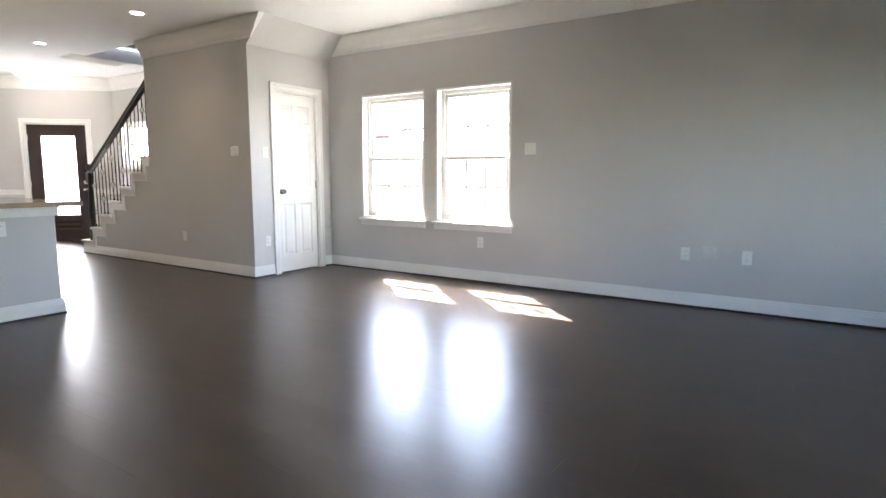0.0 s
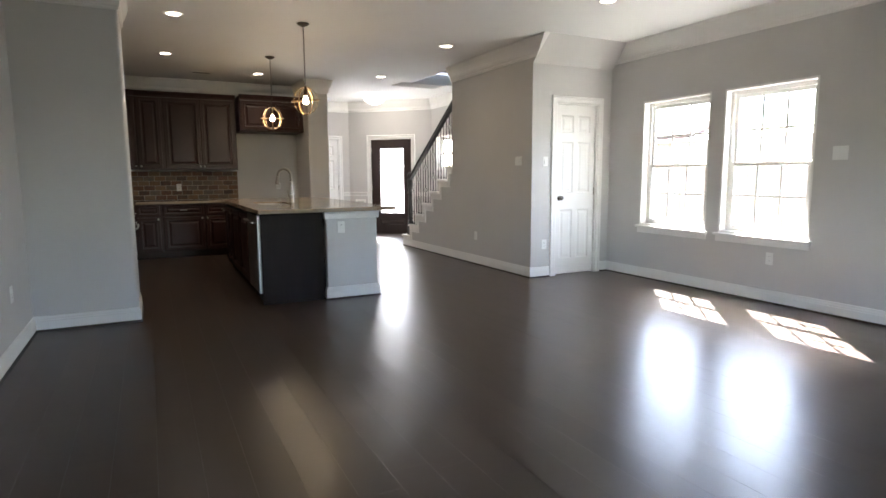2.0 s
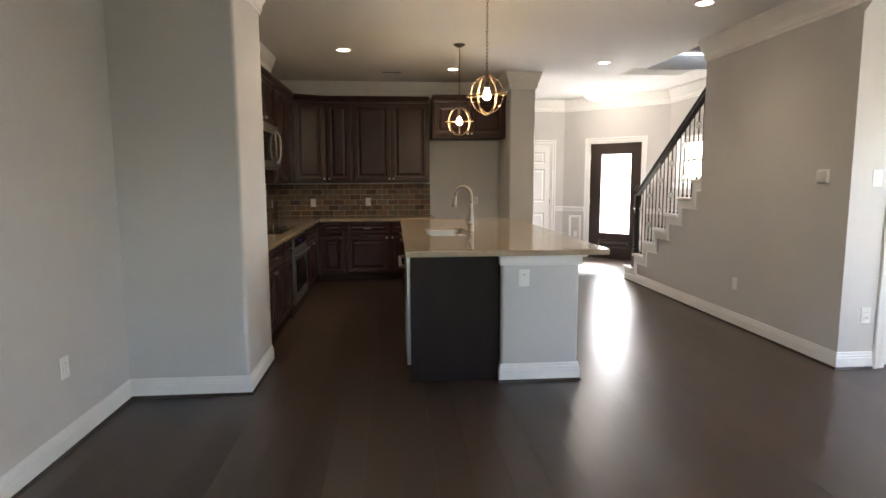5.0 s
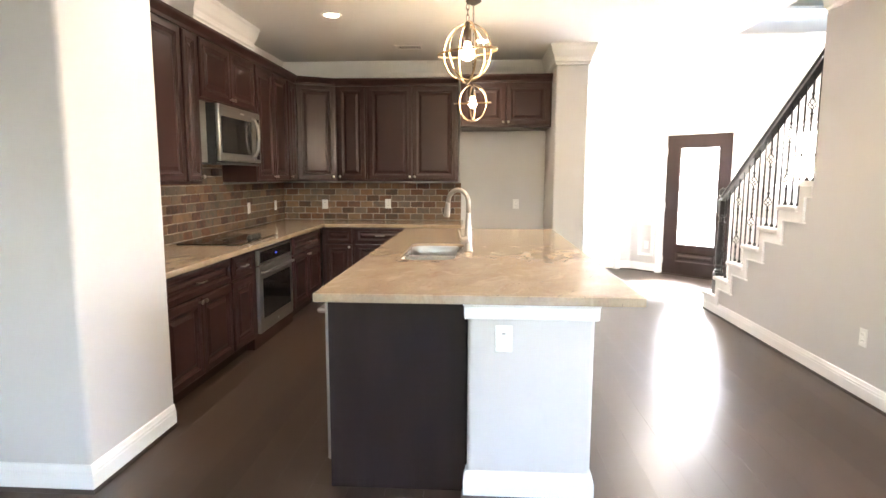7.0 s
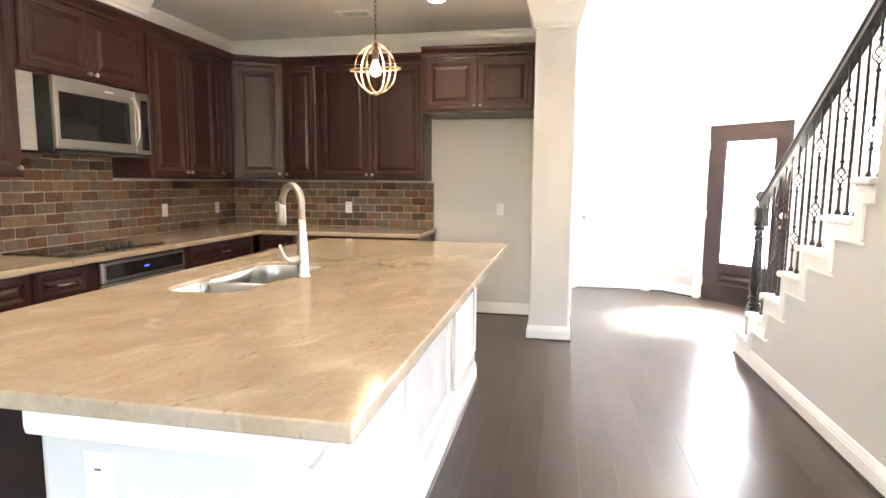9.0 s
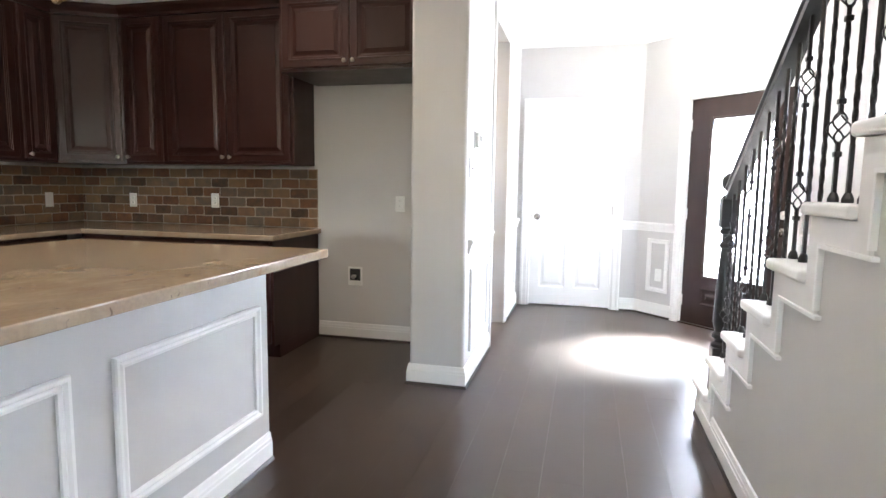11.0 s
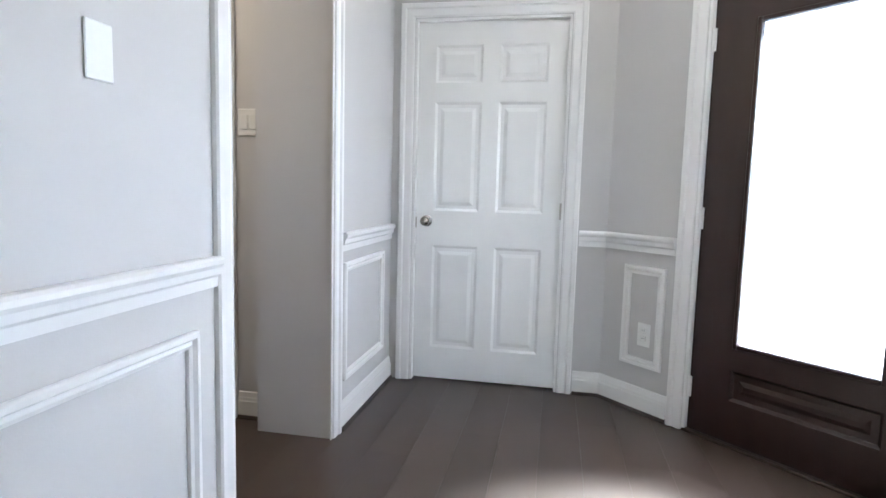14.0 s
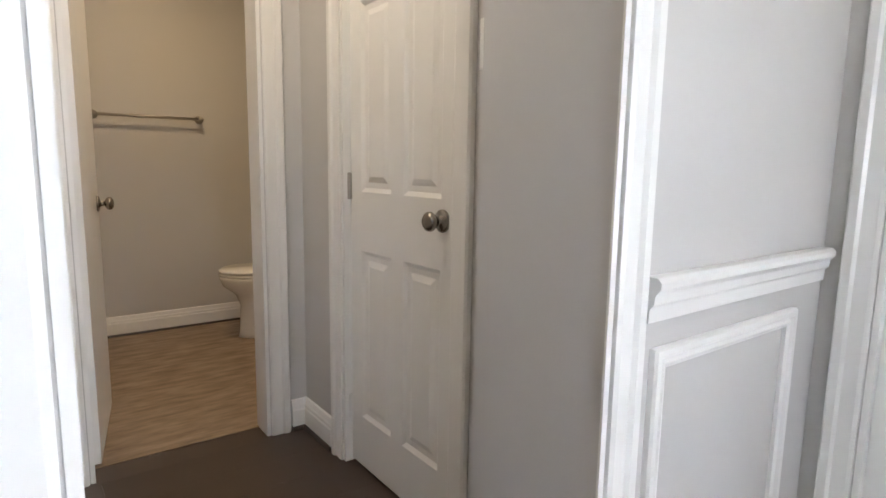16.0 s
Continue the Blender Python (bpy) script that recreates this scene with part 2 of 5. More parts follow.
# ---------------------------------------------------------------- mesh helpers
def link_mesh(name, bm, material, parent=None, m=None, smooth=False):
    me = bpy.data.meshes.new(name)
    bmesh.ops.recalc_face_normals(bm, faces=bm.faces)
    bm.to_mesh(me)
    bm.free()
    me.materials.append(material)
    if smooth:
        for p in me.polygons:
            p.use_smooth = True
    ob = new(name, me)
    if parent:
        ob.parent = parent
    if m is not None:
        ob.matrix_basis = m
    return ob


def part(name, bm, material, parent, label="", m=None, smooth=False):
    return tagged(link_mesh(name, bm, material, parent, m, smooth), label)


def thing(name, label, category, m=None, group="", kind=""):
    ob = new(name)
    if m is not None:
        ob.matrix_basis = m
    return tagged(ob, label, category, group, kind)


def box(bm, x0, x1, y0, y1, z0, z1, bevel=0.0, seg=1):
    r = bmesh.ops.create_cube(bm, size=1, matrix=Matrix.Translation(((x0 + x1) / 2, (y0 + y1) / 2, (z0 + z1) / 2)) @ Matrix.Diagonal((x1 - x0, y1 - y0, z1 - z0, 1)))
    if bevel:
        es = list({e for v in r["verts"] for e in v.link_edges})
        bmesh.ops.bevel(bm, geom=es, offset=bevel, segments=seg, affect="EDGES", profile=0.5)
    return bm


def boxm(*a, **k):
    return box(bmesh.new(), *a, **k)


def lathe(bm, prof, seg=20, m=None):
    """Turn a profile of (radius, height) round the z axis."""
    m = m or Matrix()
    rings = []
    for r, z in prof:
        rings.append([bm.verts.new(m @ Vector((r * math.cos(2 * math.pi * i / seg), r * math.sin(2 * math.pi * i / seg), z))) for i in range(seg)])
    for a, b in zip(rings, rings[1:]):
        for i in range(seg):
            bm.faces.new((a[i], a[(i + 1) % seg], b[(i + 1) % seg], b[i]))
    bm.faces.new(rings[0][::-1])
    bm.faces.new(rings[-1])
    return bm


def tube(bm, pts, r, seg=10, cap=True, closed=False):
    """A round tube along a list of points."""
    pts = [Vector(p) for p in pts]
    rings = []
    n = len(pts)
    up = None
    for i, p in enumerate(pts):
        a = pts[i - 1] if (i > 0 or closed) else pts[i]
        b = pts[(i + 1) % n] if (i < n - 1 or closed) else pts[i]
        d = (b - a).normalized()
        if up is None:
            up = Vector((0, 0, 1)) if abs(d.z) < 0.9 else Vector((1, 0, 0))
        side = d.cross(up).normalized()
        up = side.cross(d).normalized()
        rr = r[i] if isinstance(r, (list, tuple)) else r
        rings.append([bm.verts.new(p + rr * (math.cos(2 * math.pi * k / seg) * side + math.sin(2 * math.pi * k / seg) * up)) for k in range(seg)])
    pairs = list(zip(rings, rings[1:])) + ([(rings[-1], rings[0])] if closed else [])
    for a, b in pairs:
        for k in range(seg):
            bm.faces.new((a[k], a[(k + 1) % seg], b[(k + 1) % seg], b[k]))
    if cap and not closed:
        bm.faces.new(rings[0][::-1])
        bm.faces.new(rings[-1])
    return bm


def sweep(bm, path, prof, closed=False):
    """Sweep a closed profile of (offset to the left, z) along a plan polyline with mitred corners."""
    pts = [Vector(p) for p in path]
    n = len(pts)
    rings = []
    for i, p in enumerate(pts):
        d0 = (p - pts[i - 1]).normalized() if (i > 0 or closed) else None
        d1 = (pts[(i + 1) % n] - p).normalized() if (i < n - 1 or closed) else None
        d0 = d0 or d1
        d1 = d1 or d0
        n0, n1 = Vector((-d0.y, d0.x)), Vector((-d1.y, d1.x))
        b = (n0 + n1)
        b = b / max(b.length_squared / 2, 0.2)
        rings.append([bm.verts.new((p.x + b.x * o, p.y + b.y * o, z)) for o, z in prof])
    k = len(prof)
    pairs = list(zip(rings, rings[1:])) + ([(rings[-1], rings[0])] if closed else [])
    for a, b in pairs:
        for j in range(k):
            bm.faces.new((a[j], a[(j + 1) % k], b[(j + 1) % k], b[j]))
    if not closed:
        bm.faces.new(rings[0][::-1])
        bm.faces.new(rings[-1])
    return bm


def wall(name, p0, p1, thick, z0, z1, openings=(), material=None, label="light grey painted drywall wall", round_ends=0.0):
    """A wall from p0 to p1; its face lies on the line, its body to the right of it; openings (s0, s1, za, zb) go through."""
    a, b = Vector(p0), Vector(p1)
    L = (b - a).length
    ang = math.atan2(b.y - a.y, b.x - a.x)
    ss = sorted({0.0, L, *[o[0] for o in openings], *[o[1] for o in openings]})
    zs = sorted({z0, z1, *[o[2] for o in openings], *[o[3] for o in openings]})
    bm = bmesh.new()

    def full(i, j):
        if i < 0 or j < 0 or i >= len(ss) - 1 or j >= len(zs) - 1:
            return False
        sm, zm = (ss[i] + ss[i + 1]) / 2, (zs[j] + zs[j + 1]) / 2
        return not any(o[0] < sm < o[1] and o[2] < zm < o[3] for o in openings)

    vs = {}

    def v(i, y, j):
        key = (i, y, j)
        if key not in vs:
            vs[key] = bm.verts.new((ss[i], -thick if y else 0, zs[j]))
        return vs[key]

    for i in range(len(ss) - 1):
        for j in range(len(zs) - 1):
            if not full(i, j):
                continue
            bm.faces.new((v(i, 0, j), v(i, 0, j + 1), v(i + 1, 0, j + 1), v(i + 1, 0, j)))
            bm.faces.new((v(i, 1, j), v(i + 1, 1, j), v(i + 1, 1, j + 1), v(i, 1, j + 1)))
            if not full(i - 1, j):
                bm.faces.new((v(i, 0, j), v(i, 1, j), v(i, 1, j + 1), v(i, 0, j + 1)))
            if not full(i + 1, j):
                bm.faces.new((v(i + 1, 0, j), v(i + 1, 0, j + 1), v(i + 1, 1, j + 1), v(i + 1, 1, j)))
            if not full(i, j - 1):
                bm.faces.new((v(i, 0, j), v(i + 1, 0, j), v(i + 1, 1, j), v(i, 1, j)))
            if not full(i, j + 1):
                bm.faces.new((v(i, 0, j + 1), v(i, 1, j + 1), v(i + 1, 1, j + 1), v(i + 1, 0, j + 1)))
    if round_ends:
        es = [e for e in bm.edges if abs(e.verts[0].co.x - e.verts[1].co.x) < 1e-6 and abs(e.verts[0].co.y - e.verts[1].co.y) < 1e-6 and e.verts[0].co.x in (0.0, L) and len(e.link_faces) == 2 and abs(e.link_faces[0].normal.dot(e.link_faces[1].normal)) < 0.5]
        bmesh.ops.bevel(bm, geom=es, offset=round_ends, segments=4, affect="EDGES", profile=0.5)
    ob = link_mesh(name, bm, material or PAINT, m=pose(a.x, a.y, 0, 0, 0, math.degrees(ang)))
    return tagged(ob, label, "wall", kind="structure")



# ---------------------------------------------------------------- structure
X0, X1 = -0.265, 7.2          # living room, left wall
YL, YW = -0.446, 5.83         # left wall and window wall
XB = -5.22                    # back wall of the kitchen
XD = -7.009                   # wall with the coat closet door
XS = -0.36                    # wall with the door under the stairs
YS = 4.60                     # stair wall
YH = 3.253                    # wall with the cased opening
TOP = 5.3                     # stairwell
W1, W2 = (0.19, 1.133), (1.295, 2.24)
WZ = (0.65, 2.13)
RW = (1.6, 4.0, 0.65, 2.13)      # rear window
SW = (-5.42, -4.55, 1.36, 2.08)

# bodies lie to the right of the walking direction
wall("wall_window", (X1, YW), (XS, YW), 0.16, 0, CEIL + 0.2, [(X1 - W2[1], X1 - W2[0], *WZ), (X1 - W1[1], X1 - W1[0], *WZ)])
wall("wall_stairwell_outer", (XS, YW), (-5.644, YW), 0.16, 0, TOP, [(XS - SW[1], XS - SW[0], SW[2], SW[3])])
wall("wall_left", (XB, YL), (X1, YL), 0.16, 0, CEIL + 0.2)
wall("wall_rear", (X1, YL), (X1, YW), 0.16, 0, CEIL + 0.2, [(RW[0] - YL, RW[1] - YL, RW[2], RW[3])])
wall("wall_kitchen_back", (XB, 2.906), (XB, YL), 0.06, 0, CEIL + 0.2)

D45 = 2 ** 0.5
DG0 = (XD, 4.465)             # start of the diagonal wall, at 45 degrees
DGL = 1.93
wall("wall_entry_diagonal", (XD + DGL / D45, 4.465 + DGL / D45), DG0, 0.16, 0, TOP, [(DGL - 1.478, DGL - 0.515, 0.0, 2.06)])
wall("wall_coat_closet", DG0, (XD, 3.1), 0.12, 0, CEIL + 0.2, [(4.465 - 4.229, 4.465 - 3.381, 0.0, 2.055)])
wall("wall_entry_side", (XD, YH), (-6.122, YH), 0.356, 0, CEIL + 0.2, round_ends=0.0)
wall("header_cased_opening", (-6.122, YH), (-5.333, YH), 0.356, 2.50, CEIL + 0.2)
# column that ends the wall between the kitchen and the entry
bm = bmesh.new()
box(bm, -5.333, -4.337, 2.906, YH, 0, CEIL + 0.2)
es = [e for e in bm.edges if abs(e.verts[0].co.z - e.verts[1].co.z) > 1 and e.verts[0].co.x > -4.5]
bmesh.ops.bevel(bm, geom=es, offset=0.02, segments=5, affect="EDGES", profile=0.5)
tagged(link_mesh("wall_column", bm, PAINT), "light grey drywall end wall with rounded corners", "wall", kind="structure")
# nib that ends the kitchen cabinets
bm = bmesh.new()
box(bm, -0.98, X0, YL, 0.324, 0, CEIL + 0.2)
es = [e for e in bm.edges if abs(e.verts[0].co.z - e.verts[1].co.z) > 1 and e.verts[0].co.x > -0.5 and e.verts[0].co.y > 0]
bmesh.ops.bevel(bm, geom=es, offset=0.022, segments=5, affect="EDGES", profile=0.5)
tagged(link_mesh("wall_nib", bm, PAINT), "light grey drywall nib wall with a rounded corner", "wall", kind="structure")

# stair wall, with the stepped lower part under the open flight
RISE, RUN, NX, NZ = 0.202, 0.292, -4.345, 0.206
XE = -2.40                    # where the full wall begins


def nose(k):
    return NX + RUN * k, NZ + RISE * k


bm = bmesh.new()
prof = [(NX + 0.03, 0)]
k = 0
while nose(k)[0] + 0.03 < XE:
    x, z = nose(k)
    prof += [(x + 0.03, z - 0.045), (min(x + 0.03 + RUN, XE), z - 0.045)]
    k += 1
prof += [(XE, CEIL + 0.2), (XS, CEIL + 0.2), (XS, 0)]
vs0 = [bm.verts.new((x, YS, z)) for x, z in prof]
vs1 = [bm.verts.new((x, YS + 0.12, z)) for x, z in prof]
bm.faces.new(vs0)
bm.faces.new(vs1[::-1])
for i in range(len(prof)):
    j = (i + 1) % len(prof)
    bm.faces.new((vs0[i], vs1[i], vs1[j], vs0[j]))
tagged(link_mesh("wall_stair", bm, PAINT), "light grey drywall wall stepping down under the stairs", "wall", kind="structure")
wall("wall_stair_closet", (XS, YW), (XS, YS + 0.12), 0.12, 0, CEIL + 0.2, [(YW - 5.612, YW - 4.972, 0.0, 2.14)])
wall("wall_stairwell_upper", (XS, YS), (-3.9, YS), 0.12, CEIL + 0.2, TOP)
wall("wall_stairwell_end", (-3.9, YS), (-3.9, YW), 0.12, CEIL + 0.2, TOP)
wall("wall_stairwell_high", (XS, YW), (XS, YS), 0.12, CEIL + 0.2, TOP)
tagged(link_mesh("duct_chase", boxm(-3.5, -2.36, YL, -0.13, 2.60, CEIL + 0.1), PAINT), "light grey boxed duct chase above the microwave cabinet", "wall", kind="structure")
# sloped soffit over the door under the stairs
bm = bmesh.new()
q = [(XS - 0.02, 2.58), (XS, 2.58), (-0.045, CEIL), (XS - 0.02, CEIL)]
a = [bm.verts.new((x, YS - 0.002, z)) for x, z in q]
b = [bm.verts.new((x, YW + 0.01, z)) for x, z in q]
bm.faces.new(a)
bm.faces.new(b[::-1])
for i in range(4):
    bm.faces.new((a[i], b[i], b[(i + 1) % 4], a[(i + 1) % 4]))
tagged(link_mesh("soffit_sloped", bm, PAINT), "light grey sloped drywall soffit below the ceiling", "soffit", kind="structure")

# vestibule and bathroom behind the cased opening
XV, YV, YB = -6.245, 1.65, -0.22
wall("wall_vestibule_closet", (XV, 2.90), (XV, YV), 0.10, 0, 2.6, [(2.90 - 2.645, 2.90 - 2.005, 0.0, 2.10)])
wall("wall_vestibule_side", (-5.335, 1.53), (-5.335, 2.908), 0.014, 0, 2.6)
wall("wall_bathroom_door", (XV, YV), (-5.335, YV), 0.12, 0, 2.6, [(0.16, 0.79, 0.0, 2.05)])
wall("wall_bathroom_back", (-7.3, YB), (-5.30, YB), 0.10, 0, 2.6)
wall("wall_bathroom_side", (-5.335, YB), (-5.335, 1.53), 0.02, 0, 2.6)
wall("wall_bathroom_far", (-7.3, 2.90), (-7.3, YB), 0.10, 0, 2.6)
wall("wall_bathroom_front", (-6.245, 1.53), (-7.3, 1.53), 0.10, 0, 2.6)
tagged(link_mesh("ceiling_bathroom", boxm(-7.4, -5.28, -0.5, 2.90, 2.5, 2.6), CEILP), "white bathroom ceiling", "ceiling", kind="structure")

# coat closet behind its door
wall("wall_coat_closet_back", (-7.75, 4.60), (-7.75, 2.90), 0.05, 0, 2.6)
wall("wall_coat_closet_side", (-7.14, 4.55), (-7.75, 4.55), 0.05, 0, 2.6)
wall("wall_coat_closet_near", (-7.75, 3.02), (-7.14, 3.02), 0.05, 0, 2.6)
tagged(link_mesh("ceiling_coat_closet", boxm(-7.8, -7.13, 2.9, 4.6, 2.5, 2.6), CEILP), "white closet ceiling", "ceiling", kind="structure")

# ceilings
bm = bmesh.new()
box(bm, -7.2, X1 + 0.1, YL - 0.1, YS + 0.04, CEIL, CEIL + 0.18)
box(bm, -7.2, -3.95, YS + 0.04, YW + 0.1, CEIL, CEIL + 0.18)
box(bm, XS - 0.02, X1 + 0.1, YS + 0.04, YW + 0.1, CEIL, CEIL + 0.18)
tagged(link_mesh("ceiling", bm, CEILP), "off-white smooth ceiling", "ceiling", kind="structure")
tagged(link_mesh("ceiling_stairwell", boxm(-6.0, 0.0, YS - 0.2, YW + 0.1, TOP, TOP + 0.1), CEILP), "white ceiling over the stairwell", "ceiling", kind="structure")

# floors: a dark base, with the boards laid on it at the end of the file
tagged(link_mesh("floor", boxm(-7.8, X1 + 0.1, YL - 0.1, YW + 0.1, -0.06, -0.0125), SEAM), "dark brown stained wood plank floor", "floor", kind="structure")

# outside
tagged(link_mesh("ground", boxm(-400, 400, -400, 400, -0.5, -0.25), GRASS), "lawn outside the house", "ground", kind="structure")
tagged(link_mesh("porch", boxm(-9.5, -5.6, 4.6, 9.0, -0.24, -0.05), CONC), "pale concrete front porch", "porch", kind="structure")

# ---------------------------------------------------------------- trim
BASE = [(0.0, 0.018), (0.016, 0.018), (0.016, 0.085), (0.013, 0.09), (0.013, 0.102), (0.010, 0.108), (0.007, 0.128), (0.0, 0.132)]
SHOEP = [(0.0, -0.004), (0.026, -0.004), (0.024, 0.008), (0.019, 0.018), (0.0, 0.02)]


def base(path, closed=False):
    tagged(link_mesh("baseboard", sweep(bmesh.new(), path, BASE, closed), WHITE), "white painted moulded baseboard", "baseboard", kind="structure")
    tagged(link_mesh("shoe_moulding", sweep(bmesh.new(), path, SHOEP, closed), SHOE), "dark stained shoe moulding along the floor", "trim", kind="structure")


# the room lies to the left of each run
base([(X1, YL), (X1, YW), (XS, YW), (XS, 5.706)])
base([(XS, 4.878), (XS, YS), (NX + 0.03, YS)])
base([(-0.98, 0.324), (X0, 0.324), (X0, YL), (X1, YL)])
base([(XB, 2.906), (XB, 1.86)])
base([(-5.25, YH), (-4.337, YH), (-4.337, 2.906), (XB, 2.906)])
base([(-7.0, YH), (-6.21, YH)])
base([(XD + 0.427 / D45, 4.465 + 0.427 / D45), DG0, (XD, 4.318)])
base([(-4.40, YW), (-5.644, YW), (XD + 1.57 / D45, 4.465 + 1.57 / D45)])
base([(XV, 1.912), (XV, YV), (-6.177, YV)])
base([(XV, 2.895), (XV, 2.735)])
base([(-7.3, YB), (-5.335, YB)])

CR = [(0.0, CEIL), (0.072, CEIL), (0.072, CEIL - 0.022), (0.064, CEIL - 0.036), (0.056, CEIL - 0.07), (0.040, CEIL - 0.115), (0.027, CEIL - 0.14), (0.022, CEIL - 0.165), (0.022, CEIL - 0.185), (0.012, CEIL - 0.195), (0.012, CEIL - 0.215), (0.0, CEIL - 0.22)]


def crown(path, cut=False):
    bm = sweep(bmesh.new(), path, CR)
    if cut:  # the end that dies on the sloped soffit
        for v in bm.verts:
            if XS - 0.1 < v.co.x < 0.1:
                v.co.x = XS + 0.012 + max(0.0, v.co.z - 2.585) * 1.125
    tagged(link_mesh("crown_moulding", bm, WHITE), "white crown moulding along the ceiling", "trim", kind="structure")


crown([(X1, YL), (X1, YW), (-0.2, YW)], True)
crown([(-0.2, YS), (XE, YS), (XE, YS + 0.12)], True)
crown([(-3.95, YW), (-5.644, YW), DG0, (XD, YH), (-4.337, YH), (-4.337, 2.906), (XB, 2.906), (XB, YL), (-3.5, YL), (-3.5, -0.13), (-2.36, -0.13), (-2.36, YL), (-0.98, YL), (-0.98, 0.324), (X0, 0.324), (X0, YL), (X1, YL)])


def casing(name, m, w, h, width=0.083, depth=0.02, label="white moulded door casing", jamb=0.12):
    """Casing round an opening w by h; local x along the wall, y out of the wall, foot at the origin's left jamb."""
    ob = tagged(new(name), label, "door casing", kind="structure")
    ob.matrix_basis = m
    pr = [(0.006, 0.0), (0.006, 0.010), (0.016, 0.014), (0.05, 0.012), (0.058, depth), (width - 0.006, depth), (width, depth - 0.006), (width, 0.0)]
    bm = bmesh.new()
    rings = []
    for sx, sz, cx, cz in ((-1, 0, 0, 0), (-1, 1, 0, h), (1, 1, w, h), (1, 0, w, 0)):
        rings.append([bm.verts.new((cx + sx * o, d, cz + sz * o)) for o, d in pr])
    for a, b in zip(rings, rings[1:]):
        for j in range(len(pr)):
            jn = (j + 1) % len(pr)
            bm.faces.new((a[j], a[jn], b[jn], b[j]))
    bm.faces.new(rings[0])
    bm.faces.new(rings[-1][::-1])
    part("casing", bm, WHITE, ob)
    bm = bmesh.new()
    box(bm, -0.002, 0.012, -jamb, 0.004, 0, h)
    box(bm, w - 0.012, w + 0.002, -jamb, 0.004, 0, h)
    box(bm, 0.012, w - 0.012, -jamb, 0.004, h - 0.012, h + 0.002)
    part("jamb", bm, WHITE, ob)
    return ob


def wainscot_rail(path):
    pr = [(0.0, 0.830), (0.012, 0.830), (0.014, 0.858), (0.022, 0.866), (0.024, 0.884), (0.034, 0.896), (0.034, 0.908), (0.026, 0.916), (0.0, 0.916)]
    tagged(link_mesh("chair_rail", sweep(bmesh.new(), path, pr), WHITE), "white moulded chair rail", "trim", kind="structure")


def picture_frame(m, w, h, b=0.042):
    pr = [(0.0, 0.0), (0.0, 0.010), (0.010, 0.014), (0.018, 0.008), (0.026, 0.018), (b - 0.004, 0.018), (b, 0.012), (b, 0.0)]
    bm = bmesh.new()
    rings = []
    for sx, sz, cx, cz in ((-1, -1, 0, 0), (-1, 1, 0, h), (1, 1, w, h), (1, -1, w, 0)):
        rings.append([bm.verts.new((cx - sx * (b - o), d, cz - sz * (b - o))) for o, d in pr])
    for i in range(4):
        a, c = rings[i], rings[(i + 1) % 4]
        for j in range(len(pr)):
            jn = (j + 1) % len(pr)
            bm.faces.new((a[j], a[jn], c[jn], c[j]))
    tagged(link_mesh("wainscot_frame", bm, WHITE, m=m), "white picture-frame wainscot moulding", "trim", kind="structure")


wainscot_rail([(-5.252, YH), (-4.41, YH)])
wainscot_rail([(-6.99, YH), (-6.215, YH)])
wainscot_rail([(XD + 0.427 / D45, 4.465 + 0.427 / D45), DG0, (XD, 4.318)])
wainscot_rail([(-4.45, YW), (-5.644, YW), (XD + 1.57 / D45, 4.465 + 1.57 / D45)])
# faces that look along +y: local x runs towards -x
picture_frame(pose(-4.48, YH, 0.195, 0, 0, 0) @ Matrix.Diagonal((-1, 1, 1, 1)), 0.68, 0.53)
picture_frame(pose(-6.245, YH, 0.225, 0, 0, 0) @ Matrix.Diagonal((-1, 1, 1, 1)), 0.60, 0.55)
picture_frame(pose(XD + 0.137 / D45, 4.465 + 0.137 / D45, 0.242, 0, 0, 45) @ Matrix.Diagonal((1, -1, 1, 1)), 0.246, 0.516)
picture_frame(pose(-5.55, YW, 0.225) @ Matrix.Diagonal((1, -1, 1, 1)), 0.62, 0.53)
picture_frame(pose(-4.85, YW, 0.225) @ Matrix.Diagonal((1, -1, 1, 1)), 0.40, 0.53)

# cased opening to the vestibule
casing("door_casing", pose(-5.333, YH, 0) @ Matrix.Diagonal((-1, 1, 1, 1)), 0.789, 2.5, jamb=0.001)



